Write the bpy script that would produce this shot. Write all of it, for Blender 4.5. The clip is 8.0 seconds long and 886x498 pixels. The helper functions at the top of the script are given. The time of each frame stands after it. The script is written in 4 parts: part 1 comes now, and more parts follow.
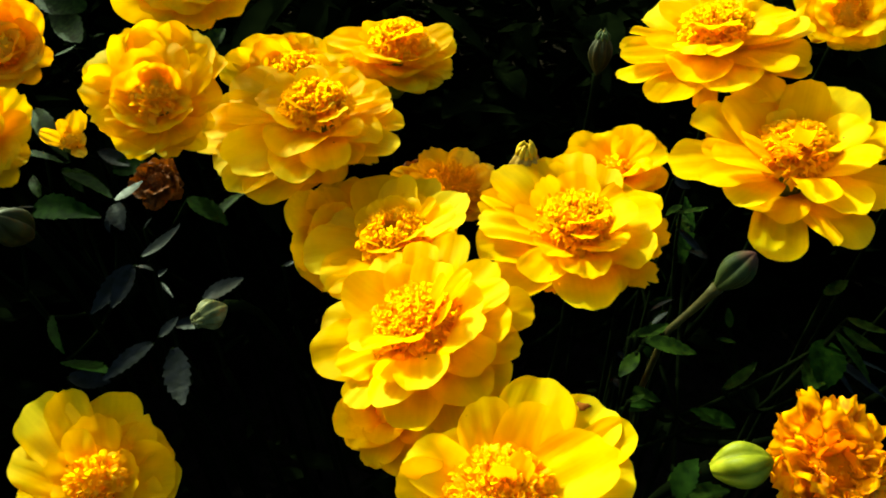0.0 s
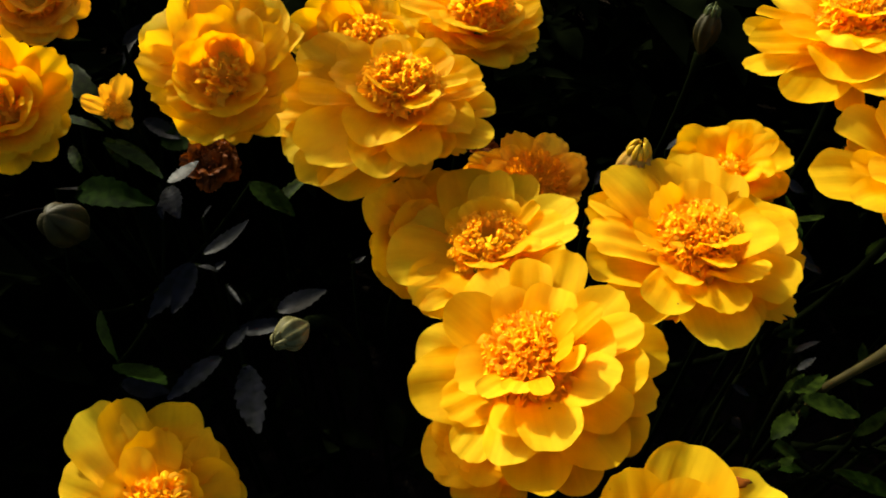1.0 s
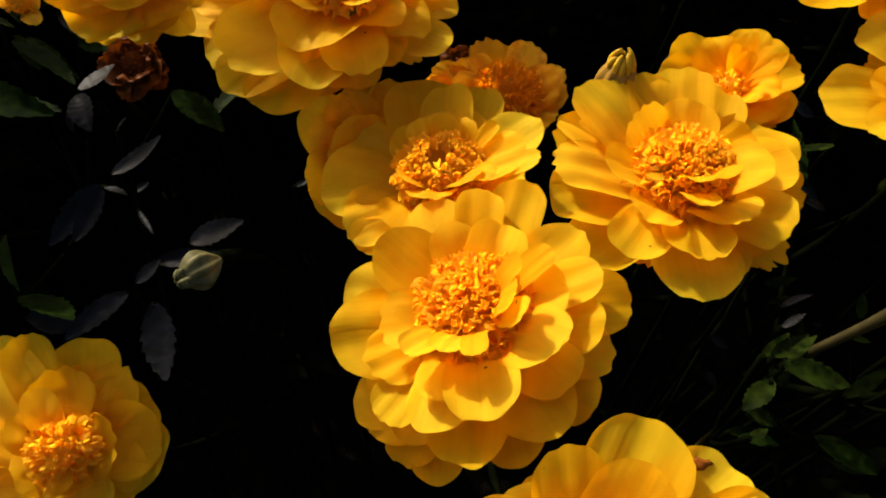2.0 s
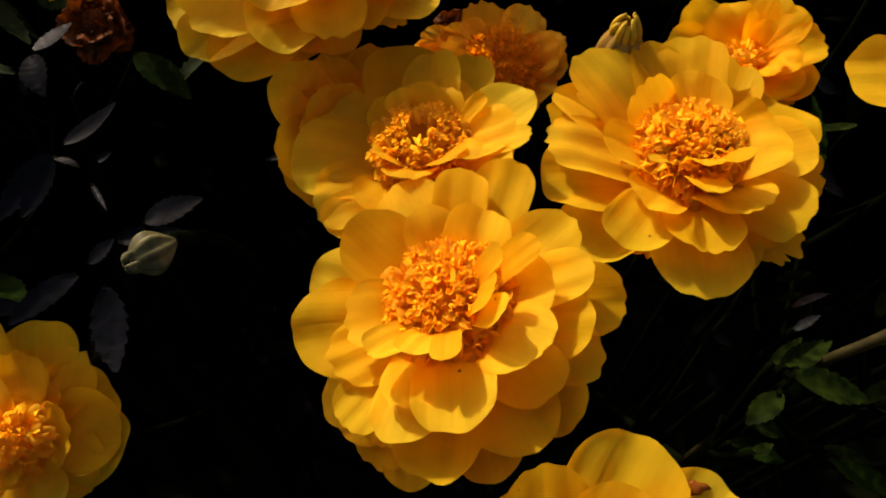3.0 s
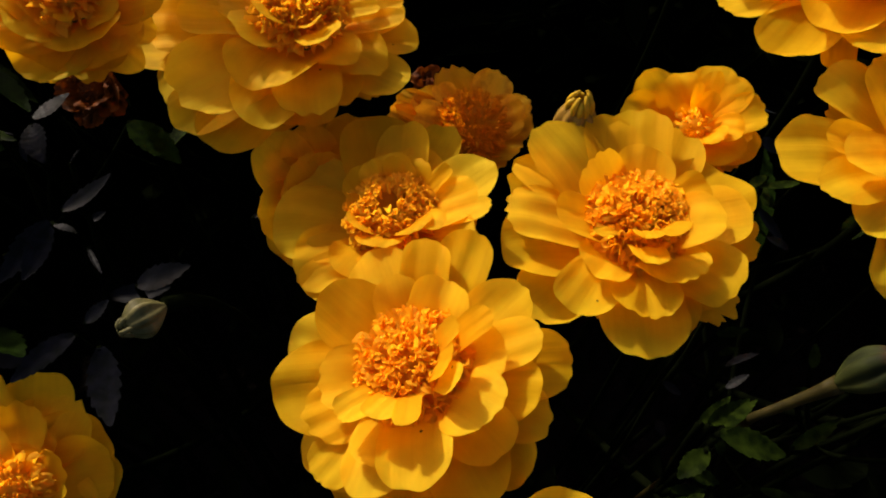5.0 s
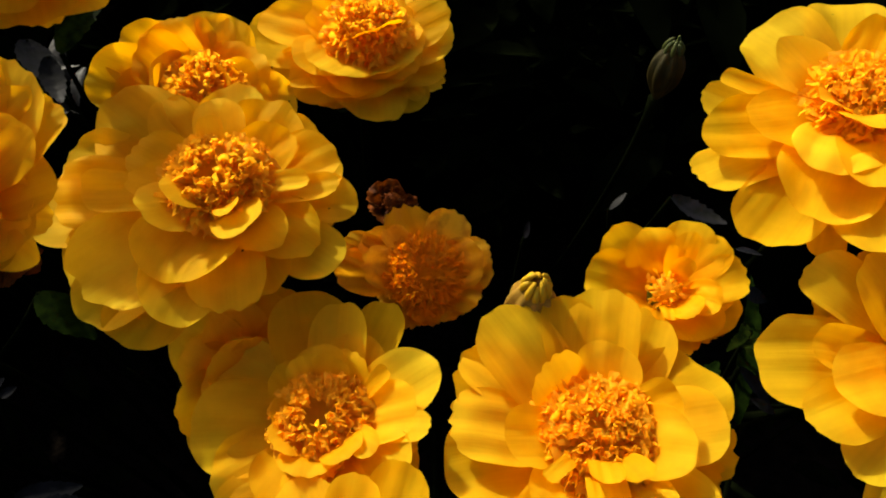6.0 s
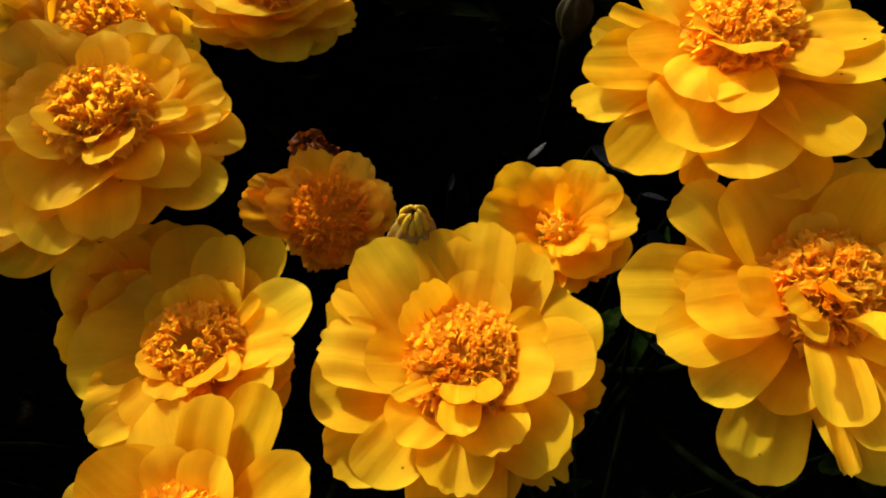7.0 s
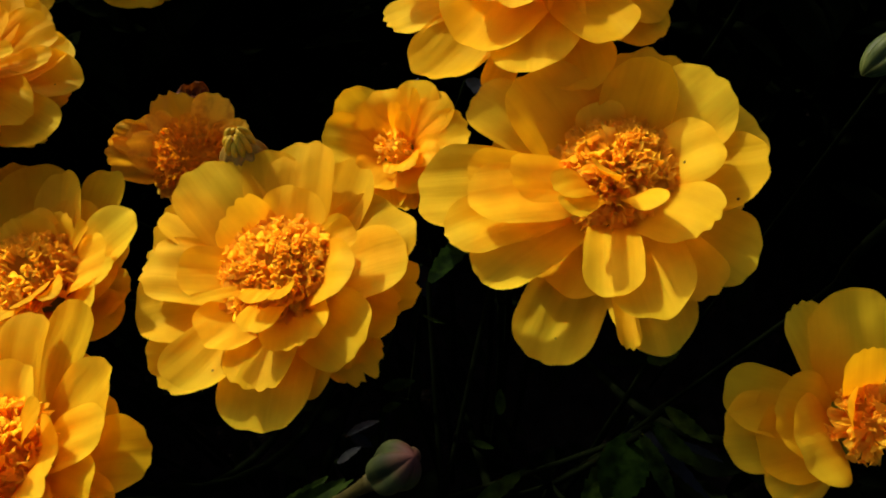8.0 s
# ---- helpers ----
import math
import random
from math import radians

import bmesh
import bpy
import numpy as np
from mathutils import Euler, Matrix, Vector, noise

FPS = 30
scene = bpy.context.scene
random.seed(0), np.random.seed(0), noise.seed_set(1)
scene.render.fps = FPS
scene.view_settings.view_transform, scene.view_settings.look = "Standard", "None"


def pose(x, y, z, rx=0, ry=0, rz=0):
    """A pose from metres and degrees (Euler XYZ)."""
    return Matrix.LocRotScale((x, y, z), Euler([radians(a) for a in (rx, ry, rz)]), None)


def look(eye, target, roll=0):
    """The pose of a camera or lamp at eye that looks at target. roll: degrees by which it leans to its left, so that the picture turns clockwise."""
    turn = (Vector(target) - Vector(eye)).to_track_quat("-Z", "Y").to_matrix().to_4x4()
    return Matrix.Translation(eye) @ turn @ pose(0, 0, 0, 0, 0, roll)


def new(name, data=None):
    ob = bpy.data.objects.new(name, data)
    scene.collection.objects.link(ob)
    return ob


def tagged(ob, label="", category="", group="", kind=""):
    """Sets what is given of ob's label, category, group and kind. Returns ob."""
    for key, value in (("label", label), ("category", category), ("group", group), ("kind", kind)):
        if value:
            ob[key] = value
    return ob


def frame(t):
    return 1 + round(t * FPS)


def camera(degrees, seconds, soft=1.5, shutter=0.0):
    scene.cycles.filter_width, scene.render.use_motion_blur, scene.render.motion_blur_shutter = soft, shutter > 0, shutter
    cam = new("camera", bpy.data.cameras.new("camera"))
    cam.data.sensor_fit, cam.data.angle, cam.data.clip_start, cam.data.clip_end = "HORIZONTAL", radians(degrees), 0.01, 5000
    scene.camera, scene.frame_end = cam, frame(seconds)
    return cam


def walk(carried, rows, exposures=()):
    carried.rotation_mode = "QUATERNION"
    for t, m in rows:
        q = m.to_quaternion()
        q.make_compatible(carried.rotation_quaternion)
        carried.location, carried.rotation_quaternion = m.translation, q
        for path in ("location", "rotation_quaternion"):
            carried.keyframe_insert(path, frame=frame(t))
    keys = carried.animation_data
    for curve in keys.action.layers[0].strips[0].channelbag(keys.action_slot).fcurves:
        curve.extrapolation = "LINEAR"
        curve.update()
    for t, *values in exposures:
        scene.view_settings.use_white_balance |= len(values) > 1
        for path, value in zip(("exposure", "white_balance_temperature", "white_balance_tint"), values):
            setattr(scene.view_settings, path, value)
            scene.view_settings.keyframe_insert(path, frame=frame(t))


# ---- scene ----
cam = camera(67.2, 8.0, 1.9)
# seconds, eye, target, roll
PATH = [
    (0, (0.0000, 0.0000, 0.4200), (0.0000, 0.1532, 0.2914), 0.00),
    (0.2, (-0.0068, 0.0091, 0.4189), (0.0045, 0.1564, 0.2841), 2.22),
    (0.5, (-0.0169, 0.0192, 0.4200), (-0.0044, 0.1629, 0.2815), 3.34),
    (0.8, (-0.0273, 0.0252, 0.4208), (-0.0239, 0.1681, 0.2810), 2.80),
    (1, (-0.0278, 0.0296, 0.4185), (-0.0270, 0.1706, 0.2767), 2.75),
    (1.2, (-0.0217, 0.0355, 0.4143), (-0.0214, 0.1709, 0.2670), 2.79),
    (1.5, (-0.0164, 0.0430, 0.4120), (-0.0141, 0.1735, 0.2605), 3.07),
    (1.8, (-0.0142, 0.0474, 0.4083), (-0.0125, 0.1719, 0.2518), 3.32),
    (2, (-0.0129, 0.0480, 0.4043), (-0.0129, 0.1702, 0.2460), 3.85),
    (2.2, (-0.0116, 0.0508, 0.4007), (-0.0119, 0.1704, 0.2404), 4.21),
    (3.3, (-0.0070, 0.0592, 0.3958), (-0.0085, 0.1740, 0.2321), 4.38),
    (3.5, (-0.0069, 0.0573, 0.3968), (-0.0083, 0.1745, 0.2348), 4.38),
    (3.8, (-0.0063, 0.0554, 0.3988), (-0.0077, 0.1739, 0.2377), 4.42),
    (4, (-0.0055, 0.0546, 0.3981), (-0.0065, 0.1723, 0.2364), 4.33),
    (4.2, (-0.0056, 0.0534, 0.4007), (-0.0060, 0.1708, 0.2387), 4.57),
    (5.3, (0.0008, 0.0726, 0.4208), (0.0013, 0.1903, 0.2591), 4.90),
    (5.5, (0.0048, 0.0879, 0.4266), (0.0029, 0.2033, 0.2632), 3.81),
    (5.8, (0.0066, 0.1029, 0.4273), (0.0059, 0.2181, 0.2638), 3.92),
    (6, (0.0063, 0.1071, 0.4242), (0.0067, 0.2227, 0.2610), 4.28),
    (6.3, (0.0055, 0.1108, 0.4244), (0.0068, 0.2237, 0.2593), 4.14),
    (6.5, (0.0048, 0.1080, 0.4255), (0.0062, 0.2210, 0.2605), 4.39),
    (6.8, (0.0214, 0.1010, 0.4219), (0.0191, 0.2143, 0.2572), 3.80),
    (7, (0.0338, 0.0997, 0.4188), (0.0325, 0.2118, 0.2532), 4.02),
    (7.2, (0.0462, 0.1010, 0.4163), (0.0439, 0.2121, 0.2500), 2.61),
    (7.5, (0.0595, 0.0977, 0.4137), (0.0581, 0.2072, 0.2463), 2.73),
    (7.8, (0.0710, 0.0912, 0.4168), (0.0653, 0.2008, 0.2496), -0.66),
    (8, (0.0738, 0.0866, 0.4144), (0.0693, 0.1951, 0.2465), -0.89),
]
walk(cam, [(t, look(eye, target, roll)) for t, eye, target, roll in PATH],
     exposures=[(0.0, 1.50, 6900, -44), (0.2, 0.77, 6900, 5), (0.5, 0.55, 6900, 18), (1.0, 0.90, 6900, -3), (1.5, 0.66, 6900, 9), (2.0, 0.68, 6900, 7), (3.5, 0.16, 7100, 19),
                (5.5, 0.35, 6900, 7), (6.0, 0.55, 6900, 2), (6.5, 0.55, 6900, 5), (7.0, 0.52, 6600, 3), (7.5, 0.22, 6500, 1), (8.0, 0.34, 6500, 2)])

# ---- daylight ----
SUN_WAY = Vector((-0.551, 0.657, 0.515)).normalized()
sun = new("sun", bpy.data.lights.new("sun", "SUN"))
sun.data.energy, sun.data.angle, sun.data.color = 4.4, radians(1.3), (1.0, 0.93, 0.82)
sun.matrix_world = look(SUN_WAY * 5.0, (0, 0, 0))
world = bpy.data.worlds.new("daylight")
scene.world = world
world.use_nodes = True
sky = world.node_tree.nodes.new("ShaderNodeTexSky")
sky.sky_type, sky.sun_disc = "NISHITA", False
sky.air_density, sky.dust_density, sky.ozone_density = 0.6, 5.0, 0.3
sky.sun_elevation, sky.sun_rotation = math.asin(SUN_WAY.z), math.atan2(SUN_WAY.x, SUN_WAY.y)
world.node_tree.links.new(sky.outputs[0], world.node_tree.nodes["Background"].inputs["Color"])
world.node_tree.nodes["Background"].inputs["Strength"].default_value = 0.15


# ---- materials ----
def fresh(name):
    mat = bpy.data.materials.new(name)
    mat.use_nodes = True
    nodes, links = mat.node_tree.nodes, mat.node_tree.links
    return mat, nodes, links, nodes["Principled BSDF"], nodes["Material Output"]


def noise_node(nodes, links, coord, scale, detail=4.0, stretch=None):
    tex = nodes.new("ShaderNodeTexNoise")
    tex.inputs["Scale"].default_value, tex.inputs["Detail"].default_value = scale, detail
    if stretch:
        mapping = nodes.new("ShaderNodeMapping")
        mapping.inputs["Scale"].default_value = stretch
        links.new(coord, mapping.inputs["Vector"])
        coord = mapping.outputs[0]
    links.new(coord, tex.inputs["Vector"])
    return tex.outputs["Fac"]


def ramp(nodes, links, fac, *stops):
    node = nodes.new("ShaderNodeValToRGB")
    bar = node.color_ramp
    while len(bar.elements) < len(stops):
        bar.elements.new(0.5)
    for element, (place, colour) in zip(bar.elements, stops):
        element.position, element.color = place, (*colour, 1.0)
    links.new(fac, node.inputs["Fac"])
    return node.outputs["Color"]


def mixed(nodes, links, kind, fac, a, b):
    node = nodes.new("ShaderNodeMix")
    node.data_type, node.blend_type = "RGBA", kind
    for socket, value in ((node.inputs["Factor"], fac), (node.inputs[6], a), (node.inputs[7], b)):
        if isinstance(value, (int, float)):
            socket.default_value = value
        elif isinstance(value, tuple):
            socket.default_value = (*value, 1.0)
        else:
            links.new(value, socket)
    return node.outputs[2]


def spread(nodes, links, value, low, high, out_low=0.0, out_high=1.0):
    node = nodes.new("ShaderNodeMapRange")
    for i, v in enumerate((low, high, out_low, out_high)):
        node.inputs[i + 1].default_value = v
    links.new(value, node.inputs[0])
    return node.outputs[0]


def petal_material(name, tip, heart, thin, edge=None, through_tint=(1.0, 0.80, 0.42), mottle=0.6):
    """Soft petal skin: orange heart, paler limb, fine lengthwise veins, light passing through."""
    mat, nodes, links, skin, out = fresh(name)
    coord = nodes.new("ShaderNodeTexCoord").outputs["Object"]
    xyz = nodes.new("ShaderNodeSeparateXYZ")
    links.new(coord, xyz.inputs[0])
    info = nodes.new("ShaderNodeObjectInfo")
    apart = nodes.new("ShaderNodeVectorMath")
    apart.operation = "MULTIPLY_ADD"
    links.new(info.outputs["Random"], apart.inputs[0])
    apart.inputs[1].default_value = (3.7, 2.9, 4.3)
    links.new(coord, apart.inputs[2])
    coord = apart.outputs[0]
    heartward = spread(nodes, links, xyz.outputs["X"], 0.003, 0.012)
    limb = mixed(nodes, links, "MIX", info.outputs["Random"], (tip[0], tip[1] * 0.93, tip[2] * 0.7), (tip[0], min(0.9, tip[1] * 1.08), tip[2] * 1.6))
    colour = mixed(nodes, links, "MIX", heartward, heart, limb)
    tone = spread(nodes, links, info.outputs["Random"], 0.0, 1.0, 0.86, 1.08)
    shade = nodes.new("ShaderNodeCombineColor")
    for i in range(3):
        links.new(tone, shade.inputs[i])
    colour = mixed(nodes, links, "MULTIPLY", 1.0, colour, shade.outputs[0])
    veins = noise_node(nodes, links, coord, 1.0, 2.0, (45.0, 900.0, 45.0))
    colour = mixed(nodes, links, "MULTIPLY", 0.30, colour, ramp(nodes, links, veins, (0.25, (0.8, 0.68, 0.6)), (0.7, (1.0, 1.0, 1.0))))
    blotch = noise_node(nodes, links, coord, 170.0, 4.0)
    colour = mixed(nodes, links, "MULTIPLY", mottle, colour, ramp(nodes, links, blotch, (0.3, (0.84, 0.74, 0.55)), (0.65, (1.0, 1.0, 1.0))))
    if edge:
        worn = noise_node(nodes, links, coord, 260.0, 5.0)
        colour = mixed(nodes, links, "MIX", ramp(nodes, links, worn, (0.5, (0, 0, 0)), (0.66, (1, 1, 1))), colour, edge)
    # a few tiny dark specks of pollen and dirt
    dots = nodes.new("ShaderNodeTexVoronoi")
    dots.inputs["Scale"].default_value = 230.0
    links.new(coord, dots.inputs["Vector"])
    cell = nodes.new("ShaderNodeSeparateColor")
    links.new(dots.outputs["Color"], cell.inputs[0])
    rare = nodes.new("ShaderNodeMath")
    rare.operation = "MULTIPLY"
    links.new(spread(nodes, links, dots.outputs["Distance"], 0.05, 0.09, 1.0, 0.0), rare.inputs[0])
    links.new(spread(nodes, links, cell.outputs[0], 0.945, 0.95), rare.inputs[1])
    colour = mixed(nodes, links, "MIX", rare.outputs[0], colour, (0.05, 0.02, 0.008))
    links.new(colour, skin.inputs["Base Color"])
    skin.inputs["Roughness"].default_value = 0.62
    skin.inputs["Specular IOR Level"].default_value = 0.05
    bump = nodes.new("ShaderNodeBump")
    bump.inputs["Strength"].default_value, bump.inputs["Distance"].default_value = 0.35, 0.0005
    links.new(veins, bump.inputs["Height"])
    links.new(bump.outputs[0], skin.inputs["Normal"])
    glow = nodes.new("ShaderNodeBsdfTranslucent")
    links.new(mixed(nodes, links, "MULTIPLY", 1.0, colour, through_tint), glow.inputs["Color"])
    blend = nodes.new("ShaderNodeMixShader")
    blend.inputs[0].default_value = thin
    links.new(skin.outputs[0], blend.inputs[1])
    links.new(glow.outputs[0], blend.inputs[2])
    links.new(blend.outputs[0], out.inputs["Surface"])
    return mat


def green_material(name, dark, light, rough, thin, scale=300.0, blush=None, sheen=0.05):
    mat, nodes, links, skin, out = fresh(name)
    coord = nodes.new("ShaderNodeTexCoord").outputs["Object"]
    patch = noise_node(nodes, links, coord, scale, 5.0)
    broad = noise_node(nodes, links, coord, scale * 0.15, 3.0)
    colour = ramp(nodes, links, patch, (0.36, dark), (0.66, light))
    colour = mixed(nodes, links, "MULTIPLY", 0.7, colour, ramp(nodes, links, broad, (0.3, (0.55, 0.6, 0.5)), (0.7, (1.1, 1.05, 0.9))))
    if blush:
        xyz = nodes.new("ShaderNodeSeparateXYZ")
        links.new(coord, xyz.inputs[0])
        colour = mixed(nodes, links, "MIX", spread(nodes, links, xyz.outputs["Z"], 0.0025, 0.0065), colour, blush)
    links.new(colour, skin.inputs["Base Color"])
    skin.inputs["Roughness"].default_value = rough
    skin.inputs["Specular IOR Level"].default_value = sheen if thin else (0.0 if rough > 0.8 else 0.08)
    bump = nodes.new("ShaderNodeBump")
    bump.inputs["Strength"].default_value, bump.inputs["Distance"].default_value = 0.4, 0.0004
    links.new(patch, bump.inputs["Height"])
    links.new(bump.outputs[0], skin.inputs["Normal"])
    if thin:
        glow = nodes.new("ShaderNodeBsdfTranslucent")
        links.new(colour, glow.inputs["Color"])
        blend = nodes.new("ShaderNodeMixShader")
        blend.inputs[0].default_value = thin
        links.new(skin.outputs[0], blend.inputs[1])
        links.new(glow.outputs[0], blend.inputs[2])
        links.new(blend.outputs[0], out.inputs["Surface"])
    return mat


PETAL = petal_material("yellow petal", (0.97, 0.635, 0.019), (0.96, 0.45, 0.010), 0.64)
GOLD = petal_material("golden petal", (0.96, 0.60, 0.014), (0.94, 0.48, 0.009), 0.56)
FLORET = petal_material("orange floret", (0.97, 0.60, 0.040), (0.97, 0.57, 0.034), 0.68, through_tint=(1.0, 0.90, 0.64), mottle=0.15)
WILTED = petal_material("wilting petal", (0.95, 0.53, 0.024), (0.92, 0.43, 0.016), 0.58, (0.74, 0.34, 0.024))
RAGGED = petal_material("ragged orange petal", (0.92, 0.45, 0.012), (0.80, 0.24, 0.006), 0.38, (0.45, 0.12, 0.01))
SMALL = petal_material("small yellow petal", (0.90, 0.52, 0.03), (0.90, 0.50, 0.03), 0.40)
DRIED = petal_material("dried orange petal", (0.22, 0.065, 0.006), (0.14, 0.035, 0.004), 0.30, (0.06, 0.018, 0.005))
# shade and the sky's bluish sheen are painted into this leaf colour
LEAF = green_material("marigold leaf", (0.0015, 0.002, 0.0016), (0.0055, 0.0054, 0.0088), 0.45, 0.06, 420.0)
# plant green taken almost to black, so deep shade is in the colour
SHADED_GREEN = green_material("leaf and stem green with shade in it", (0.0008, 0.0012, 0.0005), (0.0026, 0.0036, 0.0013), 0.85, 0.0, 60.0)
# this green is held dark, part of the bed's shade is in it
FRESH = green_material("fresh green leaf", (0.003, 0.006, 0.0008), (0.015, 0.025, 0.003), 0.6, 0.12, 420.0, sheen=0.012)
# shaded copy of the green above, for leaves that get little light
FRESH_SHADED = green_material("leaf green with shade in it", (0.002, 0.005, 0.0006), (0.007, 0.015, 0.0018), 0.7, 0.10, 420.0, sheen=0.006)
# darker copy of the stem green below, for stems and buds out of the sun
STEM_SHADED = green_material("stem green with shade in it", (0.014, 0.011, 0.002), (0.028, 0.022, 0.004), 0.6, 0.0)
STEM = green_material("green stem", (0.03, 0.04, 0.010), (0.065, 0.075, 0.02), 0.5, 0.0)
CALYX = green_material("pale green calyx", (0.11, 0.11, 0.006), (0.20, 0.19, 0.014), 0.48, 0.0)
PALE = green_material("pale cream green calyx", (0.06, 0.055, 0.020), (0.14, 0.120, 0.050), 0.5, 0.0)
TIP = green_material("folded petal tip", (0.34, 0.20, 0.010), (0.52, 0.31, 0.018), 0.5, 0.0)
OLIVE = green_material("olive brown calyx", (0.20, 0.105, 0.014), (0.32, 0.175, 0.030), 0.5, 0.0)
# the tip is blushed; the body's green is darkened to look unlit
BLUSH = green_material("blushed calyx", (0.010, 0.013, 0.003), (0.022, 0.027, 0.006), 0.7, 0.0, blush=(0.048, 0.012, 0.011))


def soil_material():
    mat, nodes, links, skin, out = fresh("soil with shade in its colour")
    coord = nodes.new("ShaderNodeTexCoord").outputs["Object"]
    crumbs = noise_node(nodes, links, coord, 90.0, 8.0)
    broad = noise_node(nodes, links, coord, 3.0, 4.0)
    # near-black browns carry the shade under the plants
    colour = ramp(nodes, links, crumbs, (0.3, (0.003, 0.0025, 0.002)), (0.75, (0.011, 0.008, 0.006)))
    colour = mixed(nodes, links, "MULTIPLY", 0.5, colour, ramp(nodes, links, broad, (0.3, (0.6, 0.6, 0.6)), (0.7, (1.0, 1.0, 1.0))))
    links.new(colour, skin.inputs["Base Color"])
    skin.inputs["Roughness"].default_value = 0.95
    skin.inputs["Specular IOR Level"].default_value = 0.0
    bump = nodes.new("ShaderNodeBump")
    bump.inputs["Strength"].default_value, bump.inputs["Distance"].default_value = 1.0, 0.01
    links.new(crumbs, bump.inputs["Height"])
    links.new(bump.outputs[0], skin.inputs["Normal"])
    return mat


SOIL = soil_material()


# ---- shapes ----
def linked(name, verts, faces, material, parent=None, label=""):
    """One smooth mesh object from computed vertices and faces."""
    data = bpy.data.meshes.new(name)
    data.from_pydata(verts, [], faces)
    data.polygons.foreach_set("use_smooth", [True] * len(data.polygons))
    data.materials.append(material)
    ob = new(name, data)
    if parent:
        ob.parent = parent
    return tagged(ob, label)


def sheet(nu, nv):
    return [(j * (nu + 1) + i, j * (nu + 1) + i + 1, (j + 1) * (nu + 1) + i + 1, (j + 1) * (nu + 1) + i)
            for j in range(nv) for i in range(nu)]


def tube(points, radii, sides=8):
    """Vertices and faces of a round tube along points."""
    points = [Vector(p) for p in points]
    verts, faces = [], []
    for k, p in enumerate(points):
        way = (points[min(k + 1, len(points) - 1)] - points[max(k - 1, 0)]).normalized()
        side = way.cross(Vector((0.31, 0.95, 0.1))).normalized()
        up = side.cross(way)
        for i in range(sides):
            a = 2 * math.pi * i / sides
            verts.append(p + (side * math.cos(a) + up * math.sin(a)) * radii[k])
    for k in range(len(points) - 1):
        for i in range(sides):
            j = (i + 1) % sides
            faces.append((k * sides + i, k * sides + j, (k + 1) * sides + j, (k + 1) * sides + i))
    faces.append(tuple(range(sides - 1, -1, -1)))
    faces.append(tuple(range((len(points) - 1) * sides, len(points) * sides)))
    return verts, faces


def bend(a, b, c, n=10):
    a, b, c = Vector(a), Vector(b), Vector(c)
    return [a * (1 - s) ** 2 + b * 2 * s * (1 - s) + c * s * s for s in (k / n for k in range(n + 1))]


# height of a petal's tip over the flower's middle, before its drop, in radii
RISE_LOW, RISE_SPAN = -0.15, 0.40


